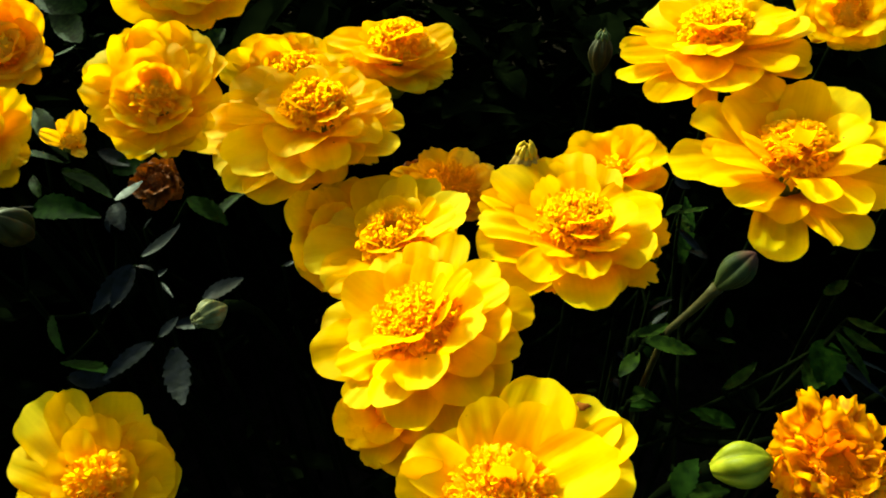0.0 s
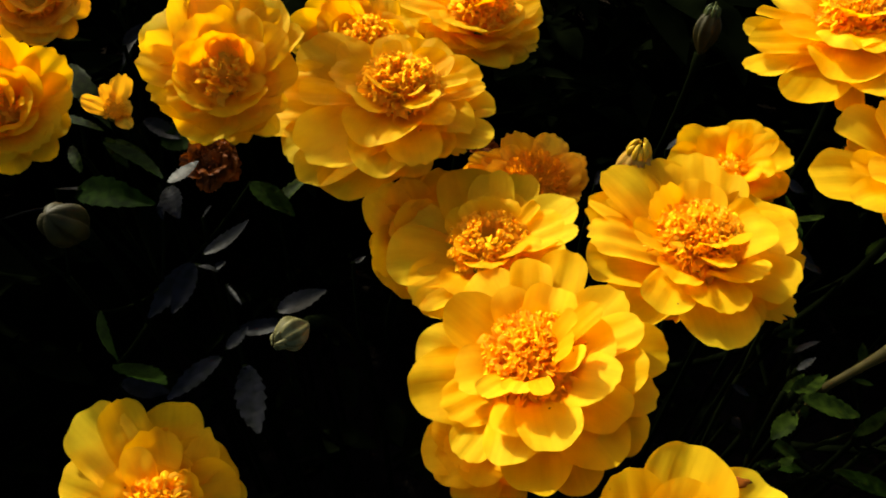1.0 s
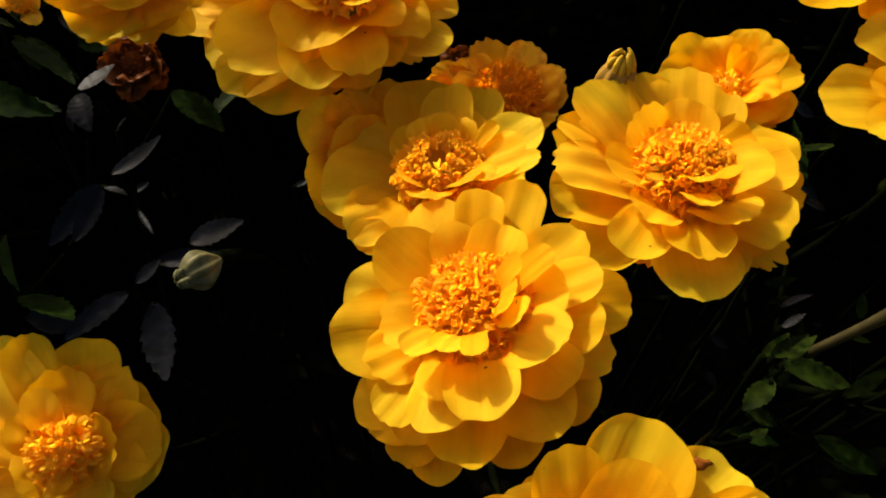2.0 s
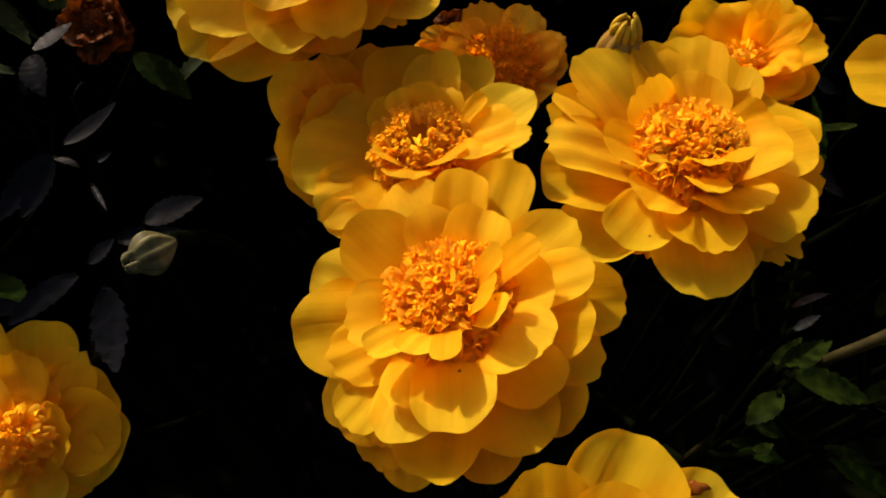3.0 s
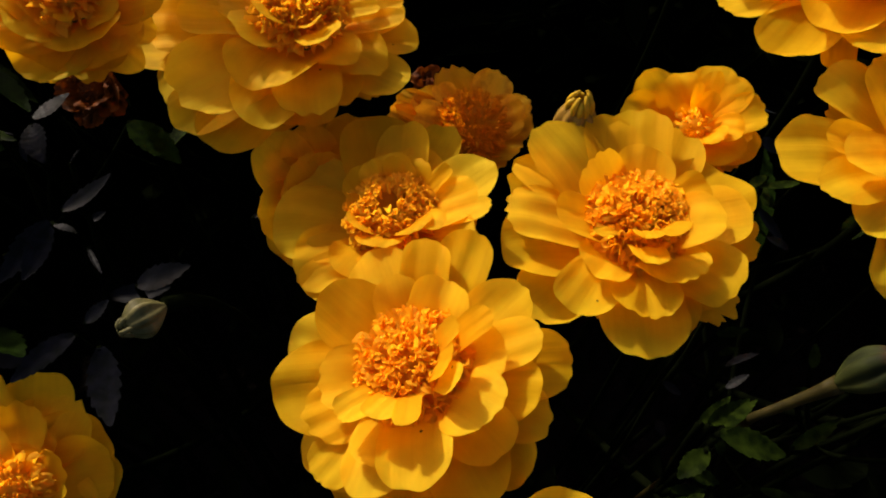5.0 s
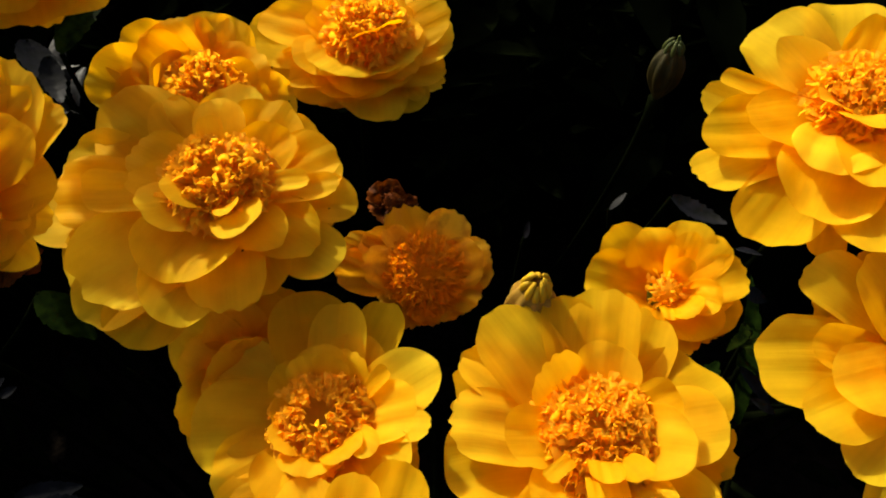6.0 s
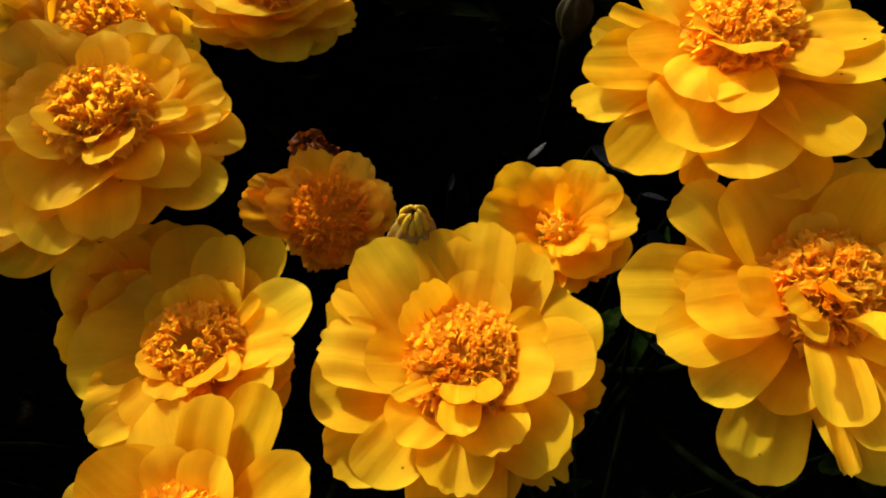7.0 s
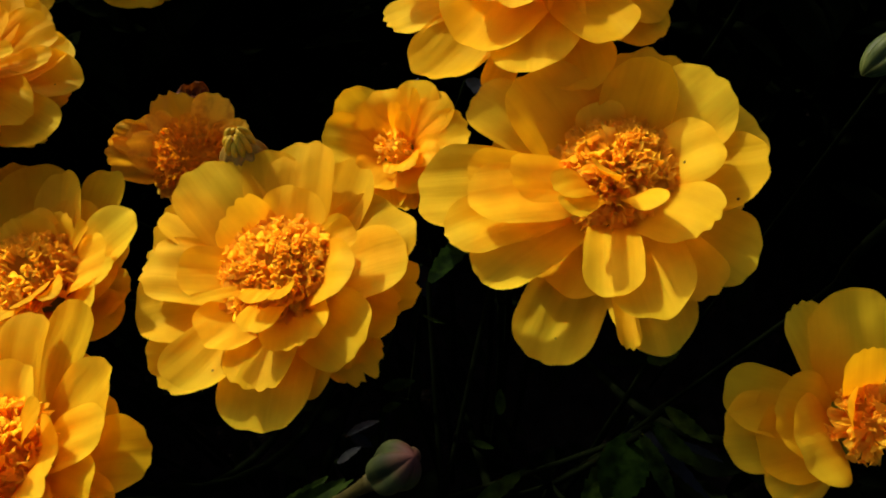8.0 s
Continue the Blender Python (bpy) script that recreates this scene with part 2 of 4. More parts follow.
def petal_sheet(rng, az, radius, drop, reach, width, level, crinkle, order, torn=False):
    """A broad petal along +x: narrow claw, limb with a rounded, softly notched end. level: 0 the lowest ring, 1 beside the tuft."""
    tip_z = (RISE_LOW + RISE_SPAN * level - drop) * radius
    foot_z = (-0.60 + 0.22 * level) * radius
    foot_r = min((0.20 - 0.05 * level) * radius, reach * 0.4)
    shoulder = foot_z + (tip_z - foot_z) * (rng.uniform(0.62, 0.92) - 0.10 * level)
    bow = rng.uniform(0.46, 0.56)
    rise = order * 0.0045 * radius
    long = math.hypot(reach - foot_r, tip_z - foot_z) * 1.04
    straight = max(0.40, 1 - rng.uniform(0.44, 0.60) * width / long)
    square = rng.uniform(1.9, 2.5)
    small = width < 0.2 * radius
    nu, nv = (12, 12) if small else (24, 18)
    cup = (rng.uniform(0.03, 0.17) if not small else rng.uniform(0.02, 0.28)) * width
    lobes, phase = rng.choice((1.0, 1.5, 2.0, 2.5)), rng.uniform(0, 6.28)
    depth = rng.choice((0.01, 0.02, 0.03, 0.06)) * width / long + 0.08 * crinkle
    pleats, pphase, pleat = rng.uniform(5.0, 10.0), rng.uniform(0, 6.28), (rng.uniform(0.006, 0.026) + 0.09 * crinkle) * width
    twist, wave = rng.uniform(-0.16, 0.16) * (1 + 2 * crinkle), rng.uniform(0.02, 0.06) * width * (1 + 4 * crinkle)
    wphase, lean, skew = rng.uniform(0, 6.28), rng.uniform(-0.05, 0.05), rng.uniform(-0.16, 0.16)
    claw = rng.uniform(0.46, 0.60)
    curl_end = rng.choice((-0.10, -0.05, 0.0, 0.04, 0.09)) * width
    ruffles, ruffle = rng.uniform(5.0, 11.0), rng.uniform(0.003, 0.014) * width
    ca, sa = math.cos(radians(az)), math.sin(radians(az))
    verts = []
    for j in range(nv + 1):
        v = j / nv
        for i in range(nu + 1):
            u = math.sin((2 * i / nu - 1) * math.pi / 2)
            off = min(1.0, abs(u + skew * (1 - u * u)))
            end = straight + (1 - straight) * (1 - off ** square) ** (1 / square)
            end -= depth * (0.5 - 0.5 * math.cos(2 * lobes * math.pi * u + phase)) * (1 - u * u)
            if torn:
                end -= 0.16 * max(0.0, noise.noise(Vector((u * 5 + phase, wphase, 0)))) + 0.05 * max(0.0, noise.noise(Vector((u * 17 + phase, wphase, 3))))
            s = v * end
            x = foot_r * (1 - s) ** 2 + 2 * s * (1 - s) * bow * reach + s * s * reach
            z = foot_z * (1 - s) ** 2 + 2 * s * (1 - s) * shoulder + s * s * tip_z + rise
            half = claw + (1 - claw) * math.sin(min(s / max(0.55, straight * 0.85), 1.0) * math.pi / 2) ** 1.1
            y = u * 0.5 * width * half + lean * reach * s * s
            z += cup * u * u * half * (0.3 + 0.7 * s) + twist * y * s
            z += pleat * math.sin(pleats * u + pphase) * math.sin(min(1.0, s * 1.1) * math.pi * 0.85)
            z += wave * math.sin(2.4 * u * (0.5 + 0.5 * v) + wphase + 2.0 * s) * s * s
            z += curl_end * max(0.0, (s - 0.7) / 0.3) ** 2
            z += ruffle * math.sin(ruffles * u + pphase) * s ** 6
            # neighbours bend together, so that they lie on one another
            fx, fy = (x * ca - y * sa) * 95, (x * sa + y * ca) * 95
            z += 0.055 * radius * s * noise.noise(Vector((fx, fy, drop * 40)))
            z += 0.022 * width * s * noise.noise(Vector((x * 330 + wphase, y * 330 + phase, pphase)))
            if crinkle:
                z += crinkle * width * 0.35 * noise.noise(Vector((u * 1.6 + phase, v * 3.0 + wphase, pphase)))
                y += crinkle * width * 0.25 * noise.noise(Vector((u * 1.3 + wphase, v * 2.5, phase)))
            verts.append((x, y, z))
    return verts, sheet(nu, nv)


def floret_mesh(rng, name, material):
    """A small narrow tube that opens into five pointed, curled-back lobes."""
    sides = 10
    verts, faces = [], []
    bend_x, bend_y = rng.uniform(-0.5, 0.5), rng.uniform(-0.5, 0.5)
    lobe = [rng.uniform(0.45, 1.35) for _ in range(sides)]
    for s, r, z in ((0.0, 0.30, 0.0), (0.6, 0.38, 2.0), (0.9, 0.52, 2.9), (1.0, 1.01, 3.4)):
        for i in range(sides):
            a = 2 * math.pi * i / sides
            point = (1.0 if i % 2 else 0.5) if r > 1 else 1.0
            rr = r * point * (lobe[i] if r > 1 else 1.0)
            verts.append((rr * math.cos(a) + bend_x * s * s, rr * math.sin(a) + bend_y * s * s, z + (0.9 * (lobe[i] - 1) + 0.1 * (i % 2) if r > 1 else 0.0)))
    for k in range(3):
        for i in range(sides):
            j = (i + 1) % sides
            faces.append((k * sides + i, k * sides + j, (k + 1) * sides + j, (k + 1) * sides + i))
    verts.append((bend_x * 0.8, bend_y * 0.8, 2.75))
    faces += [(2 * sides + i, 2 * sides + (i + 1) % sides, len(verts) - 1) for i in range(sides)]
    data = bpy.data.meshes.new(name)
    data.from_pydata([(x * 0.001, y * 0.001, z * 0.001) for x, y, z in verts], [], faces)
    data.materials.append(material)
    return data


def strap_mesh(rng, name, material):
    """A small crumpled ribbon floret with a notched, curled end."""
    nu, nv = 4, 6
    curl, turn, w = rng.uniform(-0.2, 1.4), rng.uniform(-1.1, 1.1), rng.uniform(0.5, 0.85)
    fold, seed = rng.uniform(-0.9, 0.9), rng.uniform(0, 50)
    verts = []
    for j in range(nv + 1):
        v = j / nv
        for i in range(nu + 1):
            u = 2 * i / nu - 1
            a = curl * v
            half = w * (0.55 + 0.65 * v)
            x = 2.6 * v * math.sin(a) + fold * half * u * u + u * half * math.sin(turn * v)
            y = u * half * math.cos(turn * v)
            z = 3.6 * v * math.cos(a * 0.7) * (1 - 0.14 * abs(u) - (0.12 if i == 2 and j == nv else 0.0))
            crumple = noise.noise_vector(Vector((x * 0.9 + seed, y * 0.9, z * 0.9))) * 0.34 * v
            verts.append((0.001 * (x + crumple.x), 0.001 * (y + crumple.y), 0.001 * (z + crumple.z)))
    data = bpy.data.meshes.new(name)
    data.from_pydata(verts, [], sheet(nu, nv))
    data.polygons.foreach_set("use_smooth", [True] * len(data.polygons))
    data.materials.append(material)
    return data


seeds = random.Random(7)
FLORETS = {mat: [floret_mesh(seeds, "floret", mat) for _ in range(5)] + [strap_mesh(seeds, "floret", mat) for _ in range(12)]
           for mat in (FLORET, WILTED, DRIED, RAGGED)}


def marigold(label, place, axis, radius, drop, outer=(), inner=(), disc=0.36, florets=90, petal=None, floret=None, crinkle=0.0, seed=1,
             group="marigold flowers in the bed", hole=0.06, fill=True, skirted=True, collar=0, dome=0.0, torn=False):
    """A double marigold on its stem. Petals from the lowest up: azimuth in degrees, reach and width in millimetres, level."""
    rng = random.Random(seed)
    petal, floret = petal or PETAL, floret or FLORET
    up = Vector(axis).normalized()
    east = (Vector((1, 0, 0)) - up * up.x).normalized()
    north = up.cross(east)
    m = Matrix((east, north, up)).transposed().to_4x4()
    m.translation = place
    thing = tagged(new("marigold_flower"), label, "flower", group)
    thing.matrix_world = m
    rows = list(outer) + list(inner)
    # petals on the sides that stay out of sight, and an underskirt between the outer ones
    for low, high, least in ((-1.0, 0.40, 44), (0.40, 0.80, 75)) if fill else ():
        ring = [r for r in rows if low <= r[3] < high]
        if not ring:
            continue
        usual = [sum(r[k] for r in ring) / len(ring) for k in (1, 2, 3)]
        turn = sorted(r[0] % 360 for r in ring)
        for here, there in zip(turn, turn[1:] + [turn[0] + 360]):
            n = int((there - here) / least)
            rows += [(here + (there - here) * (k + 1) / (n + 1) + rng.uniform(-6, 6), usual[0] * rng.uniform(0.80, 0.92), usual[1] * rng.uniform(0.95, 1.15), usual[2]) for k in range(n)]
    rows += [(k * 36 + rng.uniform(-9, 9), 780 * radius * rng.uniform(0.9, 1.05), 470 * radius, -0.2) for k in range(10 if skirted else 0)]
    # small upright petals that crowd round the tuft
    rows += [(k * 360 / max(1, collar) + rng.uniform(-20, 20), 1000 * radius * (disc + rng.uniform(0.02, 0.14)), 1000 * radius * rng.uniform(0.12, 0.22), rng.uniform(0.66, 0.90)) for k in range(collar)]
    rows.sort(key=lambda r: r[3])
    for order, (az, reach, width, level) in enumerate(rows):
        ob = linked("petal", *petal_sheet(rng, az, radius, drop, reach / 1000, width / 1000, level, crinkle + (rng.uniform(0.1, 0.4) if width < 160 * radius else 0.0), order, torn and level < -0.08), petal, thing)
        ob.rotation_euler.z = radians(az)
    # tuft of small florets, domed, in a spiral
    spread_r = disc * radius
    for k in range(florets):
        part_r = math.sqrt((k + 0.5) / florets)
        r = spread_r * (hole + (1 - hole) * part_r)
        a = k * 2.39996 + rng.uniform(-0.3, 0.3)
        shape = rng.choice(FLORETS[floret][:5] if rng.random() < 0.35 - 0.3 * part_r else FLORETS[floret][5:])
        ob = new("floret", shape)
        ob.parent = thing
        size = radius / 0.028 * rng.uniform(0.80, 1.15) * (0.98 + 0.42 * part_r ** 2)
        tilt = 0.06 + 1.0 * part_r ** 1.7 + rng.uniform(-0.35, 0.35)
        height = (dome - 0.090) * radius - 0.14 * radius * part_r ** 2.2 + rng.uniform(-0.015, 0.01) * radius
        ob.matrix_basis = (Matrix.Translation((r * math.cos(a), r * math.sin(a), height))
                           @ Matrix.Rotation(a, 4, "Z") @ Matrix.Rotation(tilt, 4, "Y") @ Matrix.Rotation(rng.uniform(-0.9, 0.9), 4, "Z") @ Matrix.Diagonal((size, size, 0.78 * size, 1.0)))
    # receptacle under the tuft, green cup and stem
    rings, sides, verts, faces = 6, 14, [], []
    for k in range(rings):
        s = k / (rings - 1)
        for i in range(sides):
            a = 2 * math.pi * i / sides
            r = spread_r * 0.93 * math.sin(s * math.pi / 2)
            verts.append((r * math.cos(a), r * math.sin(a), (dome - 0.085) * radius - (0.14 * radius if s < 0.3 * (hole > 0.1) else 0.0) - 0.20 * radius * s ** 2.2))
    for k in range(rings - 1):
        for i in range(sides):
            j = (i + 1) % sides
            faces.append((k * sides + i, (k + 1) * sides + i, (k + 1) * sides + j, k * sides + j))
    linked("receptacle", verts, faces, floret, thing)
    cup_r = 0.17 * radius
    points = [(0, 0, z * radius) for z in (-0.36, -0.5, -0.7, -0.9, -1.05, -1.12)]
    verts, faces = tube(points, [cup_r * v for v in (1.0, 1.25, 1.2, 1.0, 0.6, 0.35)], 12)
    linked("calyx", verts, faces, CALYX, thing, "ribbed green calyx")
    foot = m.inverted() @ Vector((place[0] + rng.uniform(-0.02, 0.02), place[1] + rng.uniform(0.15, 0.22), -0.004))
    down = m.inverted().to_3x3() @ Vector((0, 0, 1))
    start = Vector((0, 0, -1.08 * radius))
    drop = (foot - start).length
    verts, faces = tube(bend(start, start - Vector((0, 0, 0.25 * drop)) - down * 0.15 * drop, foot, 12), [0.0015 + 0.00007 * k for k in range(13)], 8)
    # darkened green here replaces the shade around the stem
    linked("stem", verts, faces, SHADED_GREEN, thing)
    return thing


def leaflet(parent, base, tip, width, rng, name="leaflet", material=None):
    """A toothed lance-shaped blade folded along its midrib, in the parent's space."""
    base, tip = Vector(base), Vector(tip)
    way = tip - base
    length = way.length
    way.normalize()
    side = way.cross(Vector((0, 0, 1)))
    side = side.normalized() if side.length > 0.05 else Vector((1, 0, 0))
    roll = rng.uniform(-0.6, 0.6)
    up = side.cross(way)
    side, up = side * math.cos(roll) + up * math.sin(roll), up * math.cos(roll) - side * math.sin(roll)
    nv, fold, sag = 28, rng.uniform(0.12, 0.45), rng.uniform(-0.08, 0.10)
    bite = rng.uniform(0.10, 0.20)
    verts = []
    for j in range(nv + 1):
        v = j / nv
        half = 0.5 * width * (math.sin(math.pi * min(1.0, 0.04 + v * 0.96) ** 0.85) ** 0.8) if v < 1 else 0.0
        saw = (j % 4) / 3
        centre = base + way * (length * v) + up * (sag * length * 4 * v * (1 - v)) + side * (0.03 * length * math.sin(3 * v + roll * 4))
        for u in (-1.0, -0.5, 0.0, 0.5, 1.0):
            h = half * u * (1 - bite * (1 - saw) if abs(u) == 1 else 0.95)
            verts.append(centre + side * h + way * (0.018 * length * saw if abs(u) == 1 and 0 < j < nv else 0.0) + up * (fold * abs(h) + rng.uniform(-0.00006, 0.00006)))
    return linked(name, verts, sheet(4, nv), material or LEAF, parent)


# ---- ground ----
def soil_sheet():
    """One sheet of soil, lumpy in the bed, that runs out to the horizon."""
    ticks = [-400.0, -60.0, -12.0, -3.0, -1.4] + [-0.9 + 0.045 * k for k in range(41)] + [1.4, 3.0, 12.0, 60.0, 400.0]
    n = len(ticks)
    verts = []
    for y in ticks:
        for x in ticks:
            lump = 0.018 * noise.noise(Vector((x * 9, y * 9, 0))) + 0.010 * noise.noise(Vector((x * 31, y * 31, 5)))
            verts.append((x, y + 0.15, lump if abs(x) < 1 and abs(y) < 1 else 0.0))
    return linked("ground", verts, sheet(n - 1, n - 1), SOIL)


tagged(soil_sheet(), "garden soil under the plants, shade put into its dark colour", "soil", kind="structure")


def understory(name, label, count, seed, inside, low, high, size):
    """Many small toothed leaflets in one mesh."""
    rng = random.Random(seed)
    verts, faces = [], []
    made = 0
    while made < count:
        x, y = rng.uniform(-0.75, 0.75), rng.uniform(-0.45, 0.95)
        if inside(x, y):
            continue
        z = rng.uniform(low, high)
        yaw, pitch = rng.uniform(0, 6.28), rng.uniform(-0.5, 0.5)
        way = Vector((math.cos(yaw) * math.cos(pitch), math.sin(yaw) * math.cos(pitch), math.sin(pitch)))
        side = way.cross(Vector((rng.uniform(-0.4, 0.4), rng.uniform(-0.4, 0.4), 1))).normalized()
        up = side.cross(way)
        length = rng.uniform(0.6, 1.2) * size
        w = length * rng.uniform(0.14, 0.22)
        at = len(verts)
        o = Vector((x, y, z))
        for v, h in ((0, 0.1), (0.25, 0.85), (0.5, 1.0), (0.75, 0.7), (1.0, 0.05)):
            c = o + way * length * v - Vector((0, 0, 0.15 * length * v * v))
            verts += [c - side * w * h + up * w * 0.3 * h, c, c + side * w * h + up * w * 0.3 * h]
        for k in range(4):
            for i in range(2):
                faces.append((at + k * 3 + i, at + k * 3 + i + 1, at + k * 3 + i + 4, at + k * 3 + i + 3))
        made += 1
    return tagged(linked(name, verts, faces, SHADED_GREEN), label, "foliage", kind="stuff")


# near-black leaves paint the shade between the blooms
understory("foliage", "dense marigold foliage deep in the bed, shade put into its colour", 5000, 3, lambda x, y: False, 0.005, 0.09, 0.034)
# added belt, mostly unseen, that keeps low sun off the bed's floor
understory("foliage", "added foliage belt around the bed, mostly out of view, that blocks low sun", 16000, 4,
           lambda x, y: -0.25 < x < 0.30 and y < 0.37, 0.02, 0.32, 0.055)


# ---- flowers ----
marigold("large bright yellow double marigold in full bloom", (-0.0079, 0.1155, 0.303), (-0.24, -0.13, 0.962), 0.029, 0.2,
         outer=[(288, 29.5, 11.5, -0.1), (318, 28.3, 10.9, 0), (340, 27.5, 11.1, 0.05), (2, 29.6, 13.3, 0.05), (162, 28.2, 13.5, 0.1), (269, 29.5, 14.9, 0.12), (116, 28.5, 15.2, 0.12), (192, 28.4, 19.4, 0.15), (72, 30.8, 12.8, 0.2), (37, 26.4, 14.5, 0.2), (303, 28.4, 15.1, 0.2), (347, 24.7, 12.2, 0.22), (236, 26.4, 11.3, 0.25), (316, 24, 12.4, 0.28), (212, 22.6, 13.5, 0.32), (88, 27, 10, 0.34), (11, 25, 10.1, 0.35), (256, 25.2, 12, 0.36)],
         inner=[(144, 22.5, 15, 0.45), (104, 18, 10.3, 0.45), (255, 19.9, 10, 0.5), (4, 18.3, 12.2, 0.55), (327, 20.1, 13.8, 0.6), (282, 23.9, 13.3, 0.62), (27, 17.4, 5.9, 0.75), (234, 15.8, 6.6, 0.85), (346, 10, 7.8, 0.88), (257, 13, 6.1, 0.9), (333, 13, 6, 0.93), (282, 14.3, 4.9, 1), (23, 11.3, 4.3, 1)],
         dome=0.05, collar=0, disc=0.33, florets=430, seed=11)
marigold("wide yellow double marigold with a broad ruffled orange centre", (0.0381, 0.1533, 0.3061), (-0.08, -0.08, 0.994), 0.03, 0.19,
         outer=[(315, 28.6, 12.1, -0.15), (356, 28, 15.8, -0.1), (338, 25.8, 14.2, -0.1), (223, 31.6, 15, -0.05), (287, 26.6, 13.8, 0), (269, 31.1, 18.3, 0.08), (67, 29.8, 17.2, 0.1), (30, 29, 20.3, 0.12), (197, 30.2, 18.2, 0.15), (159, 30.4, 14.6, 0.2), (9, 25.7, 15.6, 0.22), (147, 29.9, 12.4, 0.26), (179, 28.7, 14.8, 0.3), (240, 28.4, 12.6, 0.3), (100, 28.4, 13, 0.34), (316, 25.7, 15.8, 0.35), (131, 31.8, 16.9, 0.36), (84, 30.4, 15.1, 0.38)],
         inner=[(269, 25.3, 13.8, 0.4), (235, 19.9, 12.1, 0.5), (25, 17, 9, 0.52), (294, 20, 13.5, 0.58), (192, 18.1, 12.1, 0.6), (349, 17, 14.5, 0.64), (273, 16.6, 7.6, 0.85), (268, 11.3, 6.3, 0.9), (228, 15.8, 3, 0.9), (297, 12, 5.5, 0.95)],
         dome=0.06, disc=0.31, florets=540, seed=12, collar=0, torn=True)
marigold("golden yellow marigold partly shaded by its neighbour", (-0.0156, 0.1544, 0.2995), (-0.151, -0.1, 0.983), 0.0265, 0.16,
         outer=[(233, 25.9, 13.1, 0), (66, 28.8, 10.8, 0.05), (157, 30, 17.6, 0.1), (68, 19.6, 14.4, 0.1), (218, 25.9, 17.9, 0.15), (186, 28, 20.3, 0.18), (105, 29.1, 18.7, 0.25), (245, 18.7, 16.5, 0.25), (88, 24.8, 13.3, 0.28), (27, 25.6, 14.4, 0.3), (277, 18.6, 16, 0.3), (303, 18.8, 14.4, 0.3), (336, 21.2, 10.4, 0.38), (140, 14.3, 8.2, 0.38), (97, 14.9, 11.4, 0.38), (66, 14.7, 9.9, 0.38)],
         inner=[(4, 19.8, 12.3, 0.46), (33, 16.1, 3.9, 0.48), (115, 12.6, 7.2, 0.48), (185, 9.5, 7.9, 0.48), (267, 12.3, 12, 0.48), (353, 23, 6.1, 0.5), (220, 10, 9, 0.53), (334, 14.8, 6, 0.58), (312, 12.1, 8.9, 0.68)],
         dome=0.06, collar=0, disc=0.31, florets=360, hole=0.22, seed=13)
marigold("broad layered yellow marigold with a dark-eyed orange centre", (-0.0416, 0.1958, 0.3208), (0.0, -0.2, 0.98), 0.0325, 0.34,
         outer=[(189, 43.1, 19.4, -0.05), (230, 38.6, 16.8, 0), (247, 37.2, 17.8, 0), (210, 36.9, 17.5, 0.03), (7, 28.6, 12.4, 0.05), (22, 26.3, 9.5, 0.05), (49, 26.3, 13.2, 0.05), (330, 30.3, 14, 0.1), (168, 39.7, 17, 0.1), (98, 30.4, 15.4, 0.12), (127, 28.7, 14.9, 0.15), (182, 37.1, 17.3, 0.2), (305, 26.1, 12, 0.2), (147, 38.4, 23.5, 0.2), (228, 35, 23.7, 0.22), (260, 30.9, 19.3, 0.27), (330, 24.8, 15.8, 0.3), (27, 26, 14.4, 0.32), (6, 25.3, 6.7, 0.35), (65, 25, 17.8, 0.36), (284, 28.5, 16.1, 0.38)],
         inner=[(190, 28.5, 10.2, 0.4), (317, 20.3, 11.9, 0.46), (254, 23.7, 22.3, 0.5), (101, 21.1, 11.6, 0.5), (158, 22.2, 13.6, 0.5), (181, 18.7, 11.3, 0.55), (220, 16.1, 13.8, 0.62), (5, 19.6, 5.1, 0.62), (103, 13.3, 5.7, 0.8), (307, 17.7, 11.1, 0.85), (227, 10.3, 10.5, 0.9), (301, 12.4, 5.7, 0.95)],
         collar=0, disc=0.26, florets=347, hole=0.2, seed=14, dome=0.06)
marigold("tall sunlit yellow marigold with crowded layered petals", (0.0883, 0.2144, 0.34), (-0.22, -0.12, 0.968), 0.03, 0.27,
         outer=[(248, 34.7, 7.3, -0.1), (166, 30.8, 12.6, -0.05), (278, 37.2, 14.8, 0), (308, 34, 11.3, 0.03), (205, 36.6, 12.2, 0.1), (232, 39.4, 16.9, 0.1), (121, 31.5, 20.1, 0.15), (318, 31.1, 13.1, 0.15), (158, 27.7, 5.1, 0.2), (83, 31.5, 17.2, 0.22), (189, 32.8, 16.9, 0.25), (267, 35.1, 18.1, 0.28), (16, 21.5, 12.6, 0.3), (241, 31.5, 20, 0.35), (290, 34.1, 13.5, 0.35)],
         inner=[(198, 23.4, 18.8, 0.42), (349, 24.1, 10.9, 0.5), (327, 27.7, 11.5, 0.5), (311, 20.4, 10.1, 0.62), (239, 24.1, 16.7, 0.72), (259, 25.5, 12.1, 0.74), (206, 11.5, 8.9, 0.92), (258, 15.1, 13.1, 0.95)],
         dome=0.04, collar=0, disc=0.3, florets=380, seed=15)
